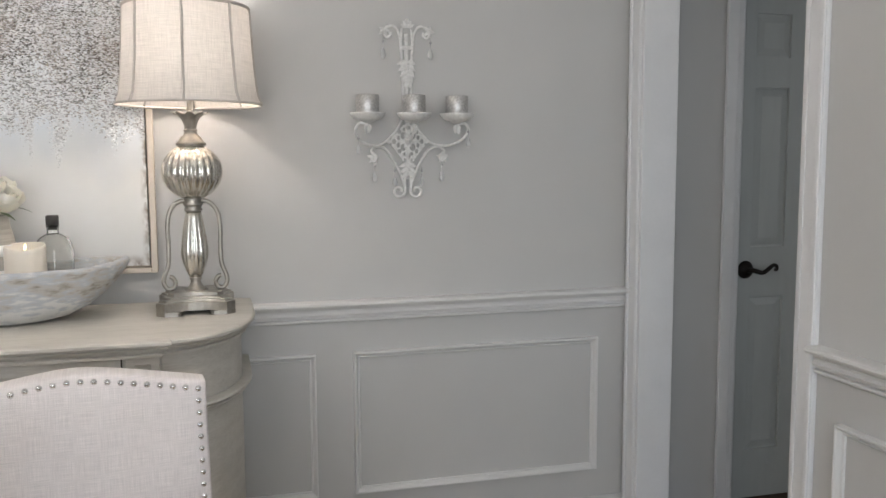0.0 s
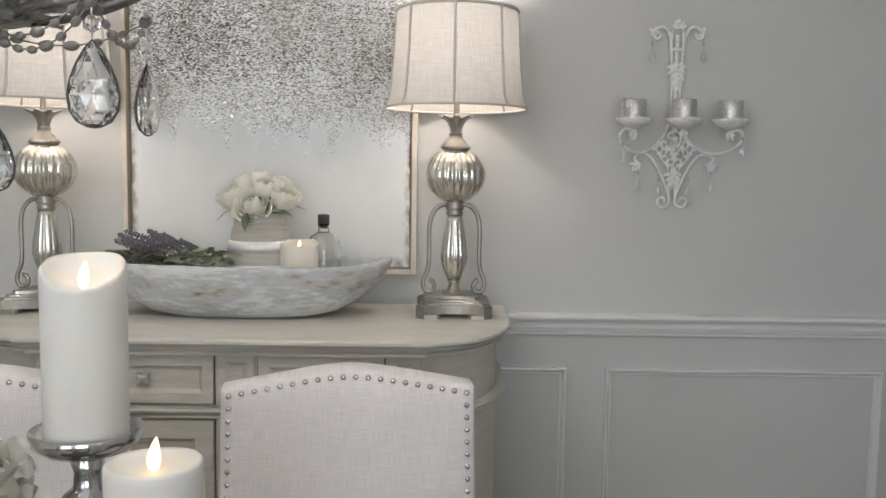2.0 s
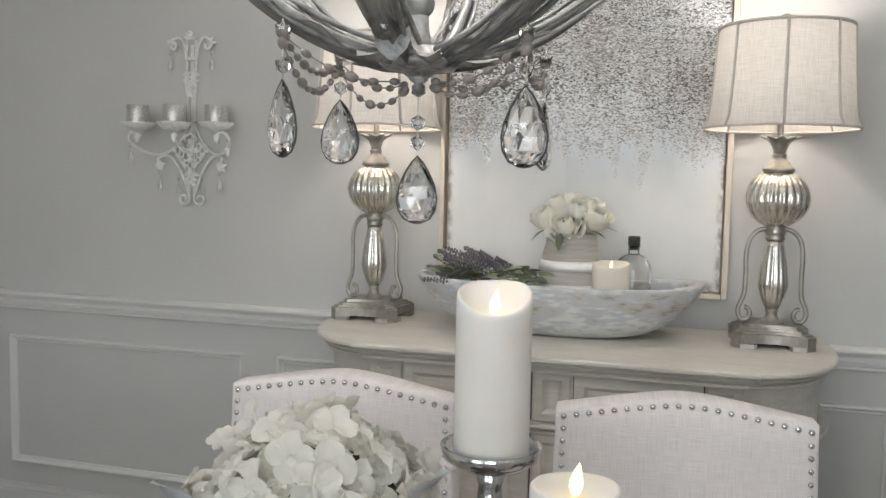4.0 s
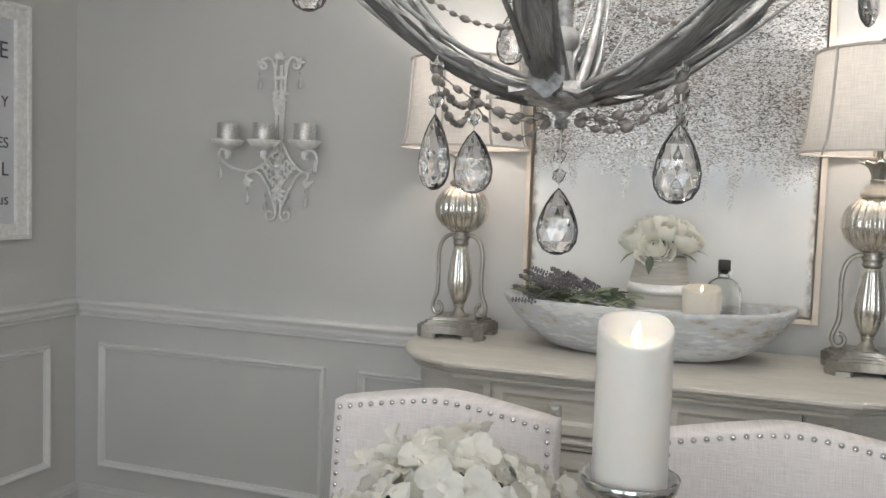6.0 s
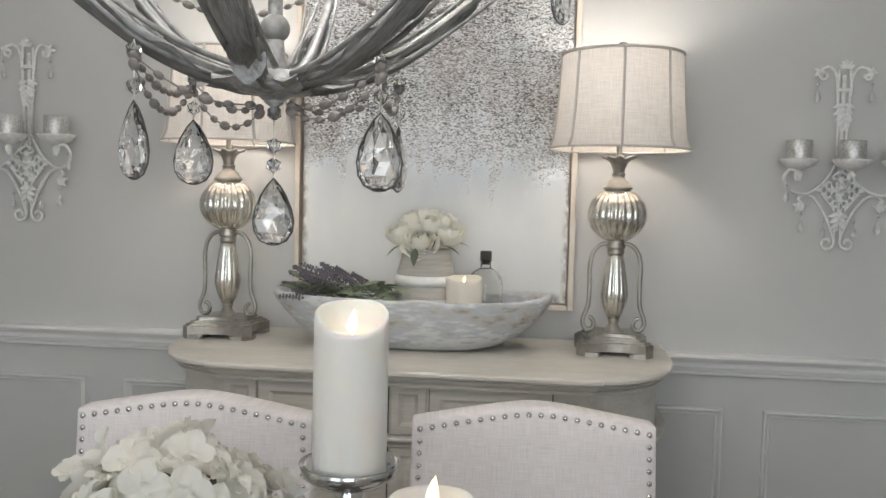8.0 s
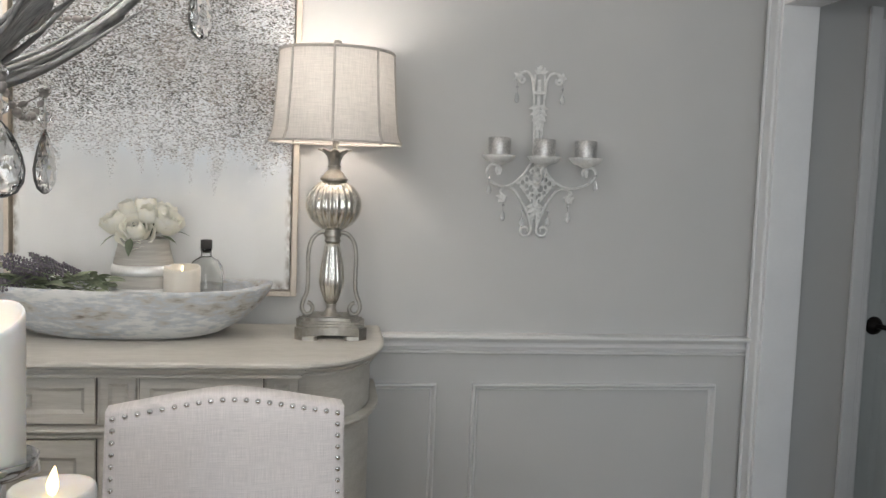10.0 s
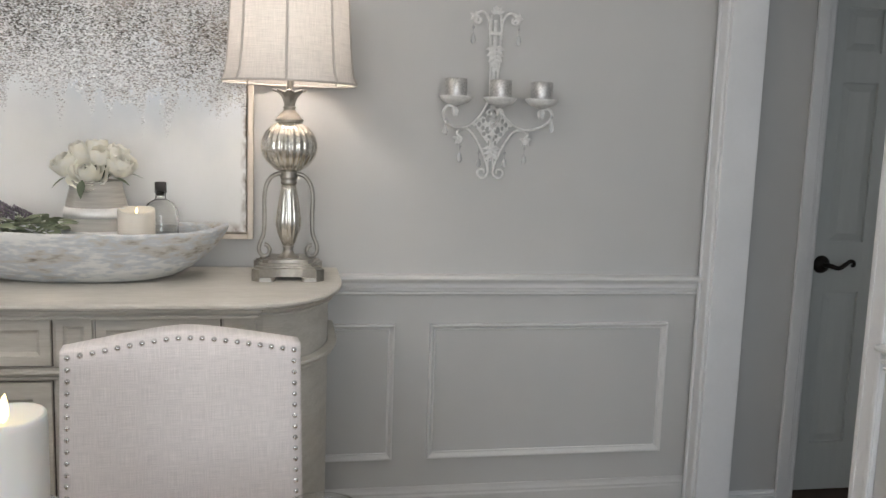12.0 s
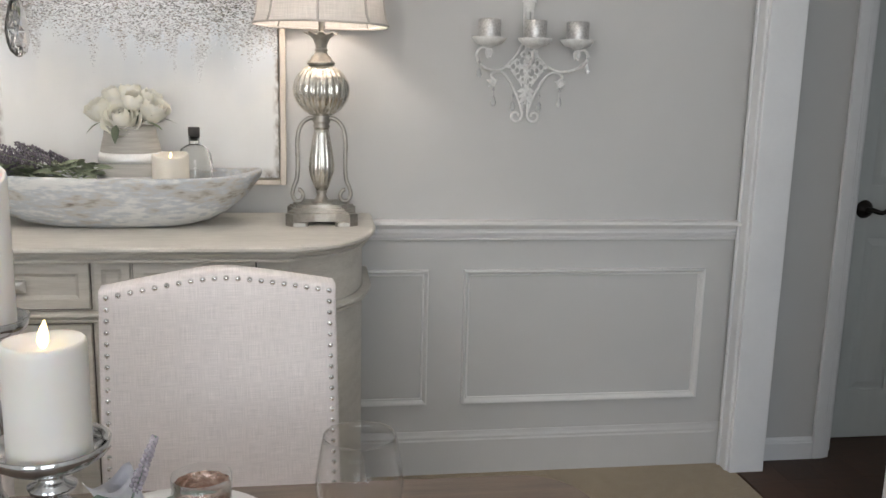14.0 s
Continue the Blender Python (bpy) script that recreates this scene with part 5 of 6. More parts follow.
def dining_chair(m):
    C = root("dining_chair", m, "oatmeal linen camel-back dining chair with nickel nailhead trim", "chair", "chairs at the far side of the table")
    hw, ncol, nrow = 0.247, 28, 14
    bm = bmesh.new()
    def grid(y, inset, puff):
        rows = []
        for j in range(nrow + 1):
            t = j / nrow
            row = []
            for i in range(ncol + 1):
                u = -1 + 2 * i / ncol
                top = chair_top(u) - inset
                z = 0.40 + (top - 0.40) * t
                x = u * (hw - inset) * (1 + 0.04 * (1 - t))
                q = puff * (1 - abs(u) ** 6) * (1 - abs(2 * t - 1) ** 6) * (1 + 0.45 * noise.noise(Vector((x * 9, z * 9, 3.1))) + 0.2 * noise.noise(Vector((x * 22, z * 22, 1.7))))
                row.append(bm.verts.new((x, y - q + 0.055 * (z - 0.40), z)))
            rows.append(row)
        return rows
    loops = [grid(-0.004, 0.007, 0.010), grid(0.0015, 0.0015, 0), grid(0.008, 0.0, 0), grid(0.062, 0.0, 0), grid(0.069, 0.006, -0.008)]
    for g in (loops[0], loops[-1]):
        for a, b in zip(g, g[1:]):
            for i in range(ncol):
                bm.faces.new((a[i], a[i + 1], b[i + 1], b[i]))
    def border(g):
        return g[0] + [r[-1] for r in g[1:]] + g[-1][-2::-1] + [r[0] for r in g[-2:0:-1]]
    for g, h in zip(loops, loops[1:]):
        p, q = border(g), border(h)
        for i in range(len(p)):
            bm.faces.new((p[i], p[(i + 1) % len(p)], q[(i + 1) % len(q)], q[i]))
    bmesh.ops.delete(bm, geom=[v for v in bm.verts if not v.link_faces], context="VERTS")
    back = part("backrest", bm, LINEN, C, "linen back with domed nailheads")
    pos = []
    zt = 0.934 - 0.012
    n = 19
    for k in range(n + 1):
        u = -1 + 2 * k / n
        pos.append((u * (hw - 0.016), chair_top(u * 0.94) - 0.015))
    for k in range(1, 20):
        for s in (-1, 1):
            pos.append((s * ((hw - 0.004) * (1 + 0.04 * (0.0246 * k / 0.52)) - 0.0125), zt - 0.0246 * k))
    nail = None
    for x, z in pos:
        if nail is None:
            ob = nail = part("nailhead", lathe([(0.0068, 0), (0.0064, 0.0024), (0.0044, 0.0048), (0, 0.0058)], 10), NAIL_METAL, back, "domed nickel nailhead")
        else:
            ob = new("nailhead", nail.data)
            ob.parent = back
        ob.matrix_basis = pose(x, -0.0035 + 0.055 * (z - 0.40), z, 90, 0, 0)
    bm = boxed(-0.25, 0.25, -0.45, -0.006, 0.40, 0.485, 0.022, 3)
    part("seat", bm, LINEN, C)
    for x, y in ((-0.215, -0.415), (0.215, -0.415), (-0.215, 0.02), (0.215, 0.02)):
        bm = bmesh.new()
        a = [bm.verts.new((x + i * 0.022, y + j * 0.022, 0.3995)) for i, j in ((-1, -1), (1, -1), (1, 1), (-1, 1))]
        b = [bm.verts.new((x + i * 0.014, y + j * 0.014 + (0.03 if y > 0 else 0), 0.0)) for i, j in ((-1, -1), (1, -1), (1, 1), (-1, 1))]
        for i in range(4):
            bm.faces.new((a[i], a[(i + 1) % 4], b[(i + 1) % 4], b[i]))
        bm.faces.new(a)
        bm.faces.new(b)
        part("leg", bm, CHAIR_LEG, C, smooth=False)
    return C


chair = dining_chair(pose(-0.699, 1.950, 0, 0, 0, 6))
copy_thing(chair, pose(-1.397, 1.895, 0, 0, 0, 2))

# ---- table ----
TZ = 0.755
table = root("dining_table", pose(0, 0, 0), "grey-brown wooden dining table with rounded corners", "table")


def round_rect(x0, x1, y0, y1, r, n=8):
    out = []
    for cx, cy, a0 in ((x1 - r, y0 + r, -90), (x1 - r, y1 - r, 0), (x0 + r, y1 - r, 90), (x0 + r, y0 + r, 180)):
        for k in range(n + 1):
            a = radians(a0 + 90 * k / n)
            out.append((cx + r * math.cos(a), cy + r * math.sin(a)))
    return out


TX0, TX1, TY0, TY1 = -2.12, -0.075, 0.44, 1.412
bm = bmesh.new()
rings = []
for z, o in ((TZ - 0.034, 0.010), (TZ - 0.030, 0.003), (TZ - 0.018, 0.0), (TZ - 0.005, 0.002), (TZ, 0.007)):
    rings.append([bm.verts.new((x, y, z)) for x, y in round_rect(TX0 + o, TX1 - o, TY0 + o, TY1 - o, 0.10)])
for a, b in zip(rings, rings[1:]):
    for i in range(len(a)):
        bm.faces.new((a[i], a[(i + 1) % len(a)], b[(i + 1) % len(b)], b[i]))
bm.faces.new(rings[0])
bm.faces.new(rings[-1])
part("tabletop", bm, TABLE_WOOD, table, smooth=False)
bm = boxed(TX0 + 0.16, TX1 - 0.16, TY0 + 0.12, TY0 + 0.145, TZ - 0.12, TZ - 0.0345)
box(bm, TX0 + 0.16, TX1 - 0.16, TY1 - 0.145, TY1 - 0.12, TZ - 0.12, TZ - 0.0345)
part("apron", bm, TABLE_WOOD, table, smooth=False)
for x in (TX0 + 0.16, TX1 - 0.16):
    for y in (TY0 + 0.13, TY1 - 0.13):
        part("leg", lathe([(0, 0), (0.024, 0), (0.026, 0.02), (0.034, 0.10), (0.028, 0.16), (0.042, 0.30), (0.046, 0.45), (0.034, 0.54), (0.044, 0.58), (0.044, TZ - 0.035), (0, TZ - 0.035)], 24, centre=(x, y, 0)), TABLE_WOOD, table)


def candle_holder(m, h, r):
    H = root("candle_holder", m, "silvered glass pedestal candle holder on the table", "candle holder", "candle holders on the table")
    part("foot", lathe([(0, 0), (0.052, 0), (0.055, 0.004), (0.050, 0.012), (0.032, 0.020), (0.018, 0.030), (0.016, 0.036), (0, 0.036)], 36), CHROME, H)
    s = h - 0.036
    k = s / 0.2
    prof = [(0, 0), (0.015, 0), (0.022, 0.014 * k), (0.014, 0.03 * k), (0.012, 0.06 * k), (0.020, 0.085 * k), (0.026, 0.105 * k), (0.020, 0.125 * k), (0.015, 0.14 * k), (0.026, 0.150 * k), (0.028, 0.158 * k), (0.016, 0.166 * k), (0.015, 0.18 * k), (0.022, 0.2 * k), (0, 0.2 * k)]
    part("stem", lathe(prof, 32, centre=(0, 0, 0.0355)), CHROME, H)
    part("dish", lathe([(0, h - 0.004), (0.024, h - 0.004), (r * 0.8, h + 0.001), (r, h + 0.010), (r * 1.06, h + 0.024), (r * 1.03, h + 0.025), (r * 0.95, h + 0.013), (r * 0.75, h + 0.006), (0, h + 0.005)], 40), CHROME, H)
    return H


C1, C2 = (-0.926, 1.275), (-0.807, 1.142)
candle_holder(pose(*C1, TZ), 0.286, 0.058)
led_candle("pillar_candle", pose(*C1, TZ + 0.2915, 0, 0, 13), 0.0455, 0.214, WAX, "tall ivory pillar candle, lit, on a silver pedestal", 0.037, 0.032, tilt=0.0155)
candle_holder(pose(*C2, TZ), 0.171, 0.064)
led_candle("pillar_candle", pose(*C2, TZ + 0.1765), 0.0470, 0.143, WAX, "short ivory pillar candle, lit, on a silver pedestal", 0.010, 0.036)

# ---- hydrangeas ----
HX, HY, HZ = -1.13, 1.215, 0.962
random.seed(11)
hyd = root("hydrangea_arrangement", pose(HX, HY, TZ), "dome of ivory silk hydrangeas in a silver bowl", "flowers")
part("footed_bowl", lathe([(0, 0), (0.055, 0), (0.055, 0.006), (0.020, 0.02), (0.018, 0.05), (0.07, 0.075), (0.105, 0.12), (0.115, 0.16), (0.108, 0.16), (0.09, 0.11), (0, 0.09)], 40), CHROME, hyd)
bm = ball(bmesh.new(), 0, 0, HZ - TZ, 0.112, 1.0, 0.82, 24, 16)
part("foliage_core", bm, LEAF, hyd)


def floret_bm():
    bm = bmesh.new()
    for k in range(4):
        m = pose(0, 0, 0, 0, 0, 90 * k + random.uniform(-8, 8)) @ pose(0, 0, 0, random.uniform(-18, 18), random.uniform(-42, -4), 0)
        rows = []
        L, W = random.uniform(0.027, 0.033), random.uniform(0.028, 0.034)
        for i in range(6):
            t = i / 5
            w = W * (0.2, 0.62, 0.92, 1.0, 0.84, 0.4)[i]
            rows.append([bm.verts.new(m @ Vector((L * t - (0.05 * L * s * s * (i == 5)), s * w / 2, 0.13 * L * math.sin(6 * t + 3.5 * s + k) + 0.10 * L * s * s - 0.25 * L * t * t))) for s in (-1, -0.5, 0, 0.5, 1)])
        for a, b in zip(rows, rows[1:]):
            for j in range(4):
                bm.faces.new((a[j], a[j + 1], b[j + 1], b[j]))
    bmesh.ops.create_icosphere(bm, subdivisions=1, radius=0.0028, matrix=Matrix.Translation((0, 0, 0.002)))
    return bm


kinds = []
N = 190
for k in range(N):
    f = (k + 0.5) / N
    el = math.asin(1 - 1.45 * f)
    a = k * 2.39996 + random.uniform(-0.15, 0.15)
    n = Vector((math.cos(el) * math.cos(a), math.cos(el) * math.sin(a), math.sin(el)))
    rr = random.uniform(0.80, 1.08)
    p = Vector((n.x * 0.146 * rr, n.y * 0.140 * rr, HZ - TZ + n.z * 0.128 * rr))
    if len(kinds) < 6:
        ob = part("hydrangea_floret", floret_bm(), PETAL, hyd)
        kinds.append(ob)
    else:
        ob = new("hydrangea_floret", kinds[k % 6].data)
        ob.parent = hyd
    q = (n + Vector([random.uniform(-0.8, 0.8) for _ in range(3)])).to_track_quat("Z", "Y")
    s = random.uniform(0.78, 1.12)
    ob.matrix_basis = Matrix.LocRotScale(p, q, (s, s, s)) @ pose(0, 0, 0, 0, 0, random.uniform(0, 90))
for x, y, z, a, t, s in ((0.148, -0.080, 0.222, -75, -66, 1.1), (0.155, -0.085, 0.185, -60, -40, 1.1), (0.140, -0.02, 0.262, -10, -60, 0.9), (-0.112, -0.105, 0.238, -112, -70, 1.0), (-0.105, -0.112, 0.200, -100, -74, 1.1), (-0.03, -0.165, 0.21, 260, -35, 0.9)):
    ob = part("silver_leaf", leaf_bm(0.066 * s, 0.056 * s, 0.3, 6, 0.35, 0.05), SILVER_PETAL, hyd, "frosted silver accent leaf")
    ob.matrix_basis = pose(x, y, z, 0, t, a)

# ---- place setting ----
PLX, PLY = -0.686, 1.225
plate = tagged(link_bm("dinner_plate", lathe([(0, 0), (0.085, 0), (0.090, 0.004), (0.138, 0.018), (0.142, 0.021), (0.140, 0.023), (0.095, 0.010), (0.086, 0.007), (0, 0.006)], 64), CHINA), "white glazed dinner plate on the table", "plate")
plate.location = (PLX, PLY, TZ)
napkin = root("napkin", pose(-0.700, 1.175, TZ + 0.022), "white printed napkin, loosely rolled, standing on the plate", "napkin")
bm = bmesh.new()
rows = []
for i in range(15):
    t = i / 14
    c = Vector((-0.052 * t, -0.004 * t, 0.108 * t))
    row = []
    for k in range(34):
        a = radians(40 + 430 * k / 33)
        r = (0.010 + 0.017 * t) * (1 - 0.25 * k / 33) * (1 + 0.10 * math.sin(3 * a + 2 * t))
        row.append(bm.verts.new(c + Vector((r * 1.25 * math.cos(a), r * 0.8 * math.sin(a), 0.012 * t * math.sin(2 * a + 0.6) + 0.4 * r * math.cos(a)))))
    rows.append(row)
for a, b in zip(rows, rows[1:]):
    for j in range(33):
        bm.faces.new((a[j], a[j + 1], b[j + 1], b[j]))
bmesh.ops.solidify(bm, geom=list(bm.faces), thickness=0.0012)
part("folded_cloth", bm, NAPKIN, napkin)
part("napkin_ring", tube([(-0.018 + 0.024 * math.cos(a), 0.020 * math.sin(a), 0.042 + 0.010 * math.cos(a)) for a in (2 * math.pi * k / 24 for k in range(24))], 0.005, 8, closed=True), NICKEL, napkin)
sprig = root("lavender_sprig", pose(-0.735, 1.155, TZ + 0.02), "pale lavender sprig with silvery eucalyptus leaves", "sprig")
st, bd = bmesh.new(), bmesh.new()
lavender_sprig(st, bd, (-0.012, 0, 0.02), (0.30, -0.02, 0.85), 0.175, 22, 0.0042)
lavender_sprig(st, bd, (0.0, 0.01, 0.02), (0.12, 0.05, 0.75), 0.11, 13, 0.0040)
part("stems", st, EUCALYPTUS, sprig)
part("lavender_bloom", bd, PALE_LAVENDER, sprig)
for x, y, z, a, t, L, W in ((-0.007, -0.045, 0.084, -90, -78, 0.054, 0.044), (0.005, -0.01, 0.07, 20, -10, 0.075, 0.028), (0.04, 0.0, 0.08, 15, -18, 0.08, 0.024), (-0.02, -0.04, 0.06, 250, -20, 0.05, 0.03), (0.02, -0.03, 0.055, -30, 0, 0.06, 0.026)):
    part("eucalyptus_leaf", leaf_bm(L, W, 0.25, 6, 0.1), EUCALYPTUS, sprig).matrix_basis = pose(x, y, z, 0, t, a)
votive = root("votive_holder", pose(-0.638, 1.160, TZ + 0.0075), "mottled copper mercury glass votive on the plate", "candle holder")
part("glass_cup", lathe([(0, 0), (0.027, 0), (0.030, 0.006), (0.029, 0.02), (0.032, 0.06), (0.036, 0.105), (0.0375, 0.130), (0.0365, 0.1305), (0.0350, 0.105), (0.031, 0.06), (0.028, 0.02), (0, 0.0055)], 40), CLEAR, votive, "clear outer glass")
bm = bmesh.new()
rows = []
for i in range(25):
    t = i / 24
    r = 0.0265 + 0.0075 * t
    rows.append([bm.verts.new((r * (1 + 0.03 * math.cos(12 * a + math.pi * (i // 2))) * math.cos(a), r * (1 + 0.03 * math.cos(12 * a + math.pi * (i // 2))) * math.sin(a), 0.008 + 0.112 * t)) for a in (2 * math.pi * k / 72 for k in range(72))])
for a, b in zip(rows, rows[1:]):
    for k in range(72):
        bm.faces.new((a[k], a[(k + 1) % 72], b[(k + 1) % 72], b[k]))
bm.faces.new(rows[0])
part("copper_lining", bm, COPPER, votive, "dimpled copper foil lining")
part("tea_light", lathe([(0, 0.018), (0.019, 0.018), (0.019, 0.034), (0, 0.033)], 24), WAX, votive)


def wine_glass(m):
    G = root("wine_glass", m, "clear stemmed wine glass on the table", "glass", "wine glasses")
    part("foot", lathe([(0, 0), (0.036, 0), (0.037, 0.0015), (0.020, 0.004), (0.006, 0.009), (0, 0.009)], 36), CLEAR, G)
    part("stem", lathe([(0, 0.0088), (0.005, 0.0088), (0.0035, 0.02), (0.0035, 0.05), (0.006, 0.060), (0, 0.060)], 16), CLEAR, G)
    b = [(0.0, 0.060), (0.018, 0.064), (0.040, 0.080), (0.053, 0.105), (0.056, 0.125), (0.053, 0.150), (0.049, 0.172), (0.0455, 0.188)]
    part("bowl", lathe(b + [(r - 0.0013, z) for r, z in b[:0:-1]] + [(0, 0.0615)], 48), WINE_GLASS, G)
    part("rim", tube([(0.0448 * math.cos(a), 0.0448 * math.sin(a), 0.188) for a in (2 * math.pi * k / 48 for k in range(48))], 0.0011, 6, closed=True), WINE_GLASS, G)
    return G


glass_1 = wine_glass(pose(-0.444, 1.148, TZ))
copy_thing(glass_1, pose(-1.36, 1.16, TZ))

# ---- chandelier ----
ch = root("chandelier", pose(CHX, CHY, CEIL), "weathered grey leaf chandelier with wooden beads and crystal drops", "chandelier")


def cz(z):
    return z - CEIL


part("ceiling_canopy", lathe([(0, 0), (0.06, 0), (0.058, -0.012), (0.03, -0.03), (0.01, -0.038), (0, -0.038)], 28), ANTIQUE_GREY, ch)
part("centre_column", lathe([(0, cz(1.53)), (0.018, cz(1.535)), (0.012, cz(1.56)), (0.009, cz(1.60)), (0.009, cz(1.80)), (0.020, cz(1.86)), (0.012, cz(1.92)), (0.007, cz(1.95)), (0.007, -0.03), (0, -0.03)], 24), ANTIQUE_GREY, ch)
part("column_ball", ball(bmesh.new(), 0, 0, cz(1.592), 0.018, u=16, v=10), ROD_GREY, ch)
part("hub", lathe([(0, cz(1.504)), (0.014, cz(1.505)), (0.020, cz(1.510)), (0.040, cz(1.513)), (0.050, cz(1.518)), (0.048, cz(1.524)), (0.034, cz(1.530)), (0.030, cz(1.540)), (0, cz(1.542))], 32), ANTIQUE_GREY, ch)
for k in range(6):
    part("hub_leaf", leaf_bm(0.098, 0.030, -0.06, 8, 0.3, 0.12, m=pose(0, 0, cz(1.517), 0, 0, 60 * k + 2)), ANTIQUE_GREY, ch)


def arm_z(r):
    return 1.524 + 0.03 * r + 1.72 * r * r


ANG = [-88 + 60 * k for k in range(6)]
random.seed(3)
for k, ang in enumerate(ANG):
    ca, sa = math.cos(radians(ang)), math.sin(radians(ang))
    def at(r, off=0.0, dz=0.0):
        return (r * ca - off * sa, r * sa + off * ca, cz(arm_z(r)) + dz)
    pts = [at(r) for r in (0.03, 0.08, 0.14, 0.20, 0.27, 0.33, 0.37)]
    path = smooth_path(pts + [at(0.40, 0, 0.03), at(0.405, 0, 0.07)], 4)
    arm = part("arm", tube(path, 0.0075, 8), ROD_GREY, ch, "pewter rod arm")
    for s in (-1, 1):
        tw = smooth_path([at(r, s * (0.008 + 0.010 * math.sin(9 * r)), 0.009 + 0.004 * s) for r in (0.04, 0.10, 0.17, 0.24, 0.30, 0.36)], 4)
        part("twig", tube(tw, [0.0045 - 0.003 * i / len(tw) for i in range(len(tw))], 6), ROD_GREY, arm)
    tip = smooth_path([at(0.20, 0.012, -0.004), at(0.25, 0.022, -0.012), at(0.30, 0.030, -0.008)], 4)
    part("twig", tube(tip, [0.003 - 0.0022 * i / len(tip) for i in range(len(tip))], 5), ROD_GREY, arm)
    # long wavy leaf along the arm
    bm = bmesh.new()
    uv = bm.loops.layers.uv.new("along")
    rows = []
    n = 18
    r0, r1 = 0.045, 0.275
    for i in range(n + 1):
        t = i / n
        r = r0 + (r1 - r0) * t
        w = (0.043 * math.sin(math.pi * (0.03 + 0.97 * t)) ** 0.75 + 0.003) * (1 + 0.06 * math.sin(26 * t + k) + random.uniform(-0.05, 0.05))
        row = []
        for j in range(7):
            s = (j - 3) / 3
            wav = 0.004 * math.sin(20 * t + 2.2 * s + k) * abs(s)
            row.append(bm.verts.new(at(r, s * w / 2, -0.012 + 0.012 * abs(s) - 0.004 * (s == 0) + 1.5 * wav - 0.004 * math.sin(math.pi * t))))
        rows.append(row)
    for i in range(n):
        for j in range(6):
            f = bm.faces.new((rows[i][j], rows[i][j + 1], rows[i + 1][j + 1], rows[i + 1][j]))
            for lp, (du, dv) in zip(f.loops, ((0, 0), (0, 1), (1, 1), (1, 0))):
                lp[uv].uv = ((i + du) / n + 3 * k, (j + dv) / 6)
    bmesh.ops.solidify(bm, geom=list(bm.faces), thickness=0.0018)
    part("long_leaf", bm, LEAF_METAL, arm, "hammered grey metal leaf")
    for side_way, reach, drop in ((1, 0.33, 0.012), (-1, 0.29, 0.018)):
        blade = smooth_path([at(0.06, side_way * 0.006, -0.006), at(0.13, side_way * 0.016, -0.010), at(0.20, side_way * 0.024, -0.010), at(reach, side_way * (0.030 + drop), -drop)], 5)
        part("blade", tube(blade, [0.0036 * math.sin(math.pi * (0.25 + 0.73 * i / len(blade))) + 0.0006 for i in range(len(blade))], 6, flat=0.45), ROD_GREY, arm)
    part("candle_bulb", lathe([(0, 0), (0.010, 0.004), (0.014, 0.018), (0.011, 0.034), (0.004, 0.05), (0, 0.056)], 16, centre=(at(0.405)[0], at(0.405)[1], at(0.405, 0, 0.159)[2])), BULB, arm)
    part("candle_cup", lathe([(0, 0), (0.012, 0.0), (0.03, 0.012), (0.034, 0.02), (0.016, 0.024), (0.014, 0.09), (0, 0.09)], 20, centre=(at(0.405)[0], at(0.405)[1], at(0.405, 0, 0.07)[2])), ROD_GREY, arm)
bm = bmesh.new()
bmesh.ops.create_icosphere(bm, subdivisions=2, radius=0.015, matrix=Matrix.Translation((0.002, -0.128, cz(1.543))))
part("crystal_boss", bm, CRYSTAL, ch, "faceted crystal ball", smooth=False)
bm = leaf_bm(0.066, 0.044, 0.15, 6, 0.25, 0.04, m=pose(0.002, -0.104, cz(1.511), 0, -84, -90))
part("front_leaf", bm, ANTIQUE_GREY, ch)


def crystal_pendant(x, y, z, h, w, turn, small=1, parent=ch):
    """Beads and a large pear-shaped drop under the hook at (x, y, z)."""
    P = part("pendant_wire", tube([(x, y, z + 0.040), (x, y, z - 0.022 * small - 0.004)], 0.0010, 5), NICKEL, parent)
    heights = [z - 0.012 - 0.024 * k for k in range(small)] + ([z + 0.028] if z < cz(1.6) else [])
    for h0 in heights:
        bm = bmesh.new()
        bmesh.ops.create_icosphere(bm, subdivisions=1, radius=0.0098, matrix=Matrix.Translation((x, y, h0)))
        part("crystal_bead", bm, CRYSTAL, P, smooth=False)
    d = part("crystal_drop", teardrop(bmesh.new(), h, w, w * 0.36, (0, 0, 0), 12), CRYSTAL, P, "large faceted pear-shaped crystal", smooth=False)
    d.matrix_basis = pose(x, y, z - 0.024 * small - 0.004, 0, 0, turn)
    half = ((0, 0), (0.30, -0.10), (0.62, -0.26), (0.88, -0.45), (1.0, -0.63), (0.93, -0.80), (0.66, -0.93), (0.25, -0.99), (0, -1.0))
    rim = [(q * w * 0.505, 0, t * h) for q, t in half] + [(-q * w * 0.505, 0, t * h) for q, t in half[-2:0:-1]]
    r = part("drop_rim", tube(rim, 0.0012, 5, closed=True), DARK_CAP, P)
    r.matrix_basis = d.matrix_basis.copy()


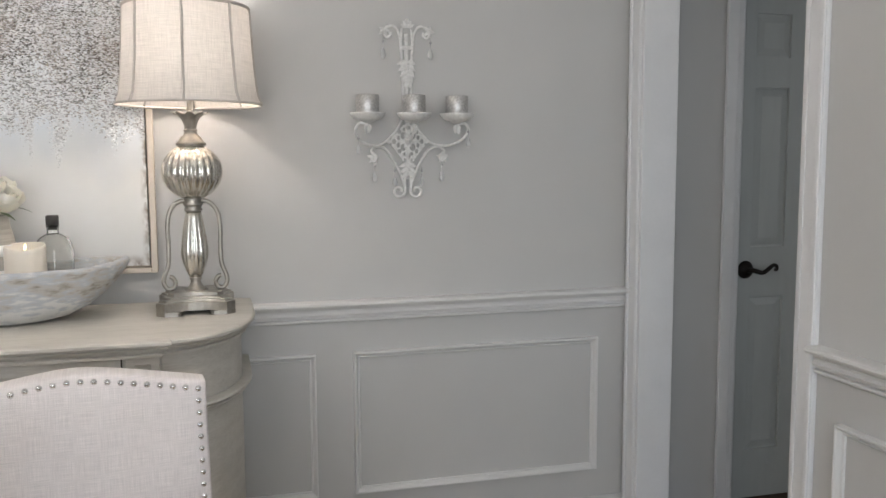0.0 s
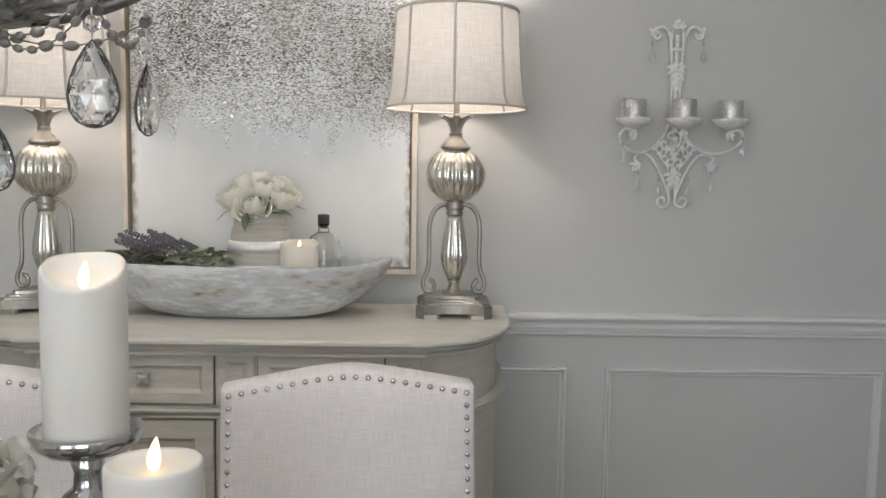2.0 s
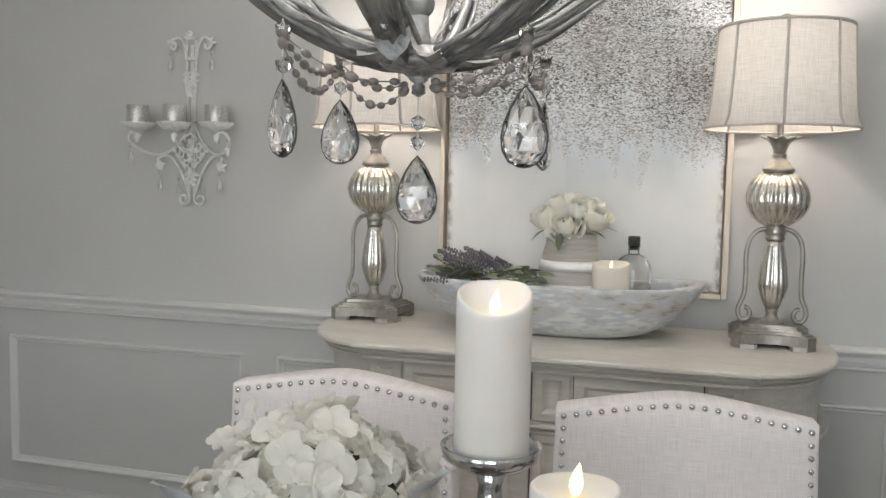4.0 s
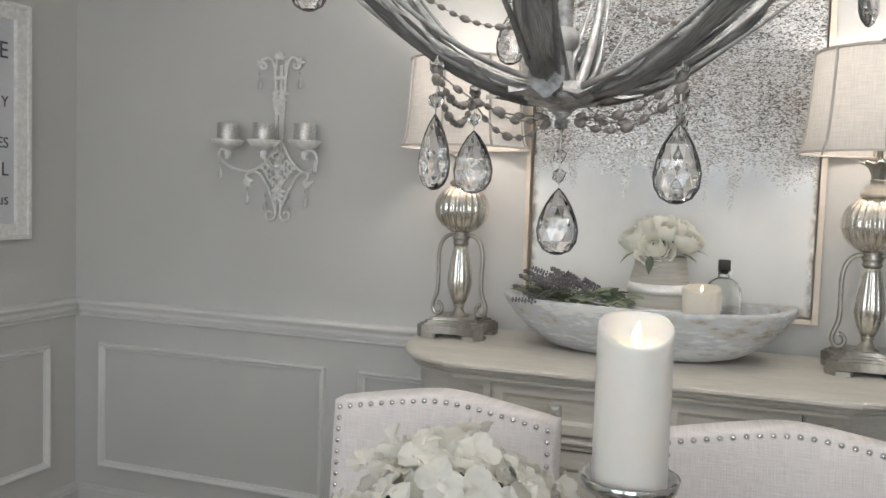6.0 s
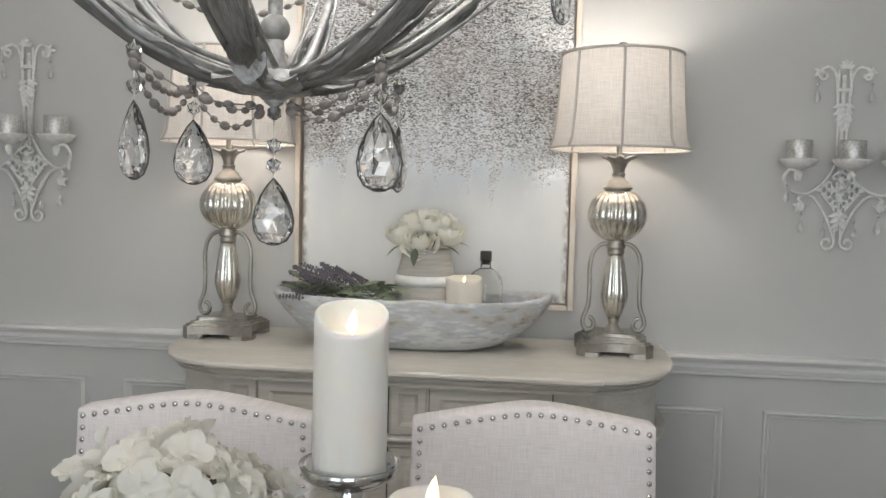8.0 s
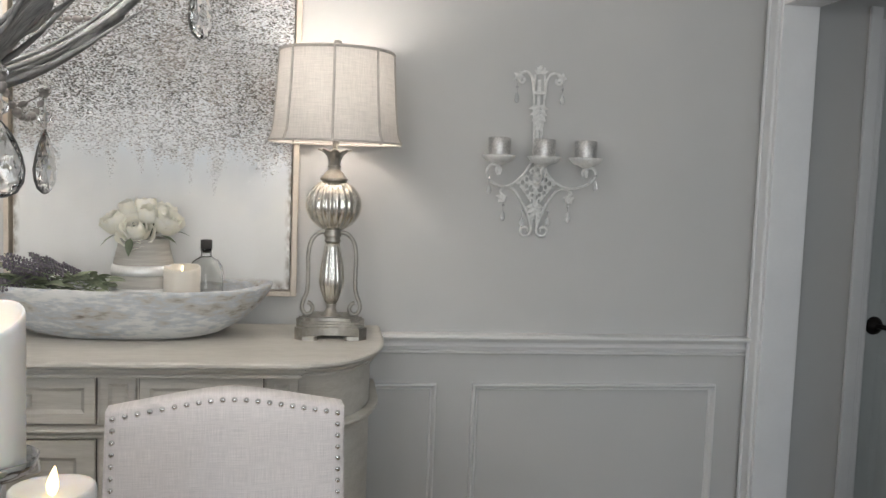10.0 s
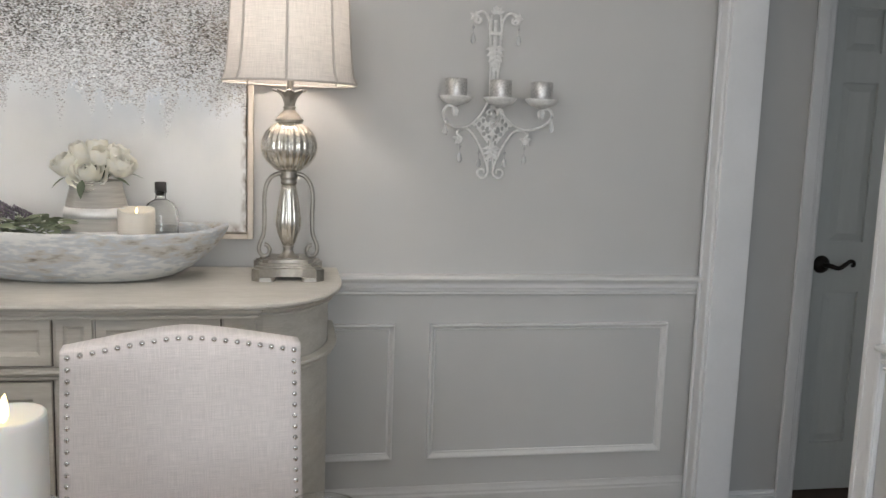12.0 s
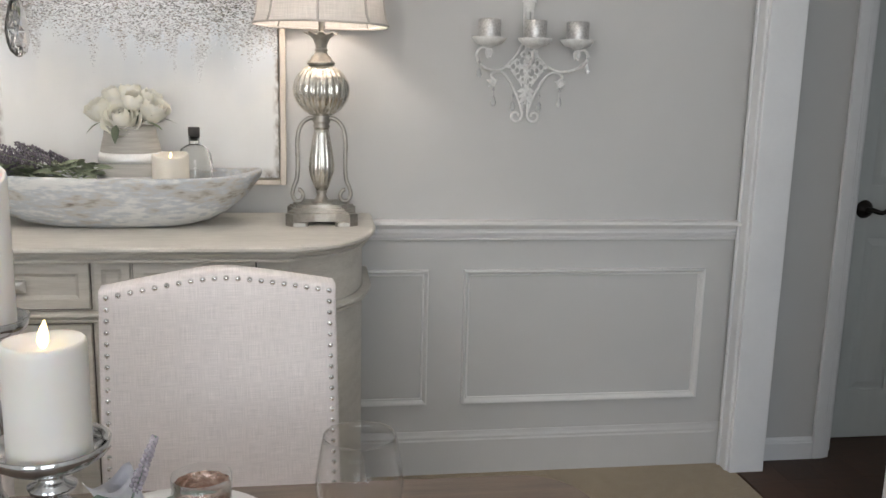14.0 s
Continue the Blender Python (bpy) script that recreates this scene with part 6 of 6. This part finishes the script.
DROPS = ((0.148, -0.084, 8, 1.512, 0.050), (-0.126, -0.110, -25, 1.519, 0.050), (-0.145, 0.100, -8, 1.516, 0.059), (0.135, 0.116, 80, 1.512, 0.056))
for x, y, turn, z, w in DROPS:
    crystal_pendant(x, y, cz(z), 0.087, w, turn, 1)
crystal_pendant(0.0, 0.0, cz(1.462), 0.082, 0.050, 5, 2)
part("bottom_finial", lathe([(0, cz(1.486)), (0.005, cz(1.487)), (0.008, cz(1.493)), (0.005, cz(1.497)), (0.011, cz(1.501)), (0.013, cz(1.5045)), (0, cz(1.505))], 16), ANTIQUE_GREY, ch)
for x, y, turn in ((0.345, 0.085, 60), (-0.29, -0.12, 20), (0.12, -0.36, 0), (-0.16, 0.33, 0)):
    crystal_pendant(x, y, cz(1.728), 0.086, 0.048, turn, 1)
bead = None


def garland(p, q, sag, n, r=0.0066):
    """Wooden beads strung in a swag from p to q."""
    global bead
    p, q = Vector(p), Vector(q)
    G = None
    pts = [p.lerp(q, t) - Vector((0, 0, sag * 4 * t * (1 - t))) for t in (k / n for k in range(n + 1))]
    G = part("bead_garland", tube(pts, 0.0010, 4), BEAD_WOOD, ch, "string of greywashed wooden beads")
    for k, c in enumerate(pts):
        if bead is None:
            bead = part("bead", ball(bmesh.new(), 0, 0, 0, r, 0.82, 1.25, 10, 8), BEAD_WOOD, G)
            ob = bead
        else:
            ob = new("bead", bead.data)
            ob.parent = G
        d = pts[min(k + 1, n)] - pts[max(k - 1, 0)]
        s = 0.85 if k % 3 else 1.12
        ob.matrix_basis = Matrix.LocRotScale(c, d.to_track_quat("Z", "Y"), (s, s, s))


hooks = [Vector((x, y, cz(z) + 0.022)) for x, y, _, z, _ in DROPS]
low = [Vector((0.030 * math.cos(radians(a)), 0.030 * math.sin(radians(a)), cz(1.498))) for a in (-30, 215, 145, 40)]
for k in range(4):
    garland(hooks[k], low[k], 0.016, 5)
for k, sag in ((0, 0.024), (2, 0.030)):
    garland(hooks[k] - Vector((0, 0, 0.012)), low[k] - Vector((0, 0, 0.008)), sag, 6)
garland(hooks[1], hooks[2], 0.026, 9)
garland(hooks[1] - Vector((0, 0, 0.010)), hooks[2], 0.046, 10)
garland(hooks[3], hooks[0], 0.040, 9)
outer = [Vector((0.34 * math.cos(radians(a)), 0.34 * math.sin(radians(a)), cz(1.735))) for a in ANG]
for k in range(6):
    garland(outer[k], outer[(k + 1) % 6], 0.075, 18)

# ---- framed sign on the west wall ----
sign = root("wall_sign", pose(WEST + 0.0015, 0, 0), "white framed word sign with charcoal lettering", "sign")
SY0, SY1, SZ0, SZ1 = 1.95, 2.735, 1.172, 2.025
part("board", boxed(0, 0.012, SY0 + 0.05, SY1 - 0.05, SZ0 + 0.05, SZ1 - 0.05), PAPER, sign, smooth=False)
for y0, y1, z0, z1 in ((SY0, SY0 + 0.06, SZ0, SZ1), (SY1 - 0.06, SY1, SZ0, SZ1), (SY0 + 0.0602, SY1 - 0.0602, SZ0, SZ0 + 0.06), (SY0 + 0.0602, SY1 - 0.0602, SZ1 - 0.06, SZ1)):
    bm = boxed(0, 0.026, y0, y1, z0, z1, 0.004)
    part("frame_side", bm, WHITE_IRON, sign, "worn white painted frame", smooth=False)
ob_lip = bmesh.new()
for y0, y1, z0, z1 in ((SY0, SY0 + 0.016, SZ0, SZ1), (SY1 - 0.016, SY1, SZ0, SZ1), (SY0 + 0.0162, SY1 - 0.0162, SZ0, SZ0 + 0.016), (SY0 + 0.0162, SY1 - 0.0162, SZ1 - 0.016, SZ1)):
    box(ob_lip, 0.0262, 0.038, y0, y1, z0, z1, 0.003)
part("frame_lip", ob_lip, WHITE_IRON, sign, smooth=False)
for text, z, size in (("E", 1.825, 0.085), ("Y", 1.652, 0.055), ("ES", 1.505, 0.055), ("L", 1.405, 0.07), ("us", 1.300, 0.06)):
    cu = bpy.data.curves.new("lettering", "FONT")
    cu.body, cu.size, cu.align_x, cu.extrude = text, size, "RIGHT", 0.0008
    cu.materials.append(INK)
    ob = new("lettering", cu)
    ob.parent = sign
    ob.matrix_basis = Matrix(((0, 0, 1, 0.0135), (1, 0, 0, SY1 - 0.085), (0, 1, 0, z), (0, 0, 0, 1)))

# ---- boards of the hall floor ----
board_mesh = None
for i in range(14):
    for j in range(5):
        x0, y0 = EAST + 0.03 + 0.152 * i, 0.3 + 0.72 * j - (0.36 if i % 2 else 0)
        if board_mesh is None:
            ob = part("plank", boxed(0, 0.1517, 0, 0.7195, -0.0118, 0.0, 0.0006, 1), DARK_WOOD, hall, smooth=False)
            board_mesh = ob.data
        else:
            ob = new("plank", board_mesh)
            ob.parent = hall
        ob.location = (x0, y0, 0)
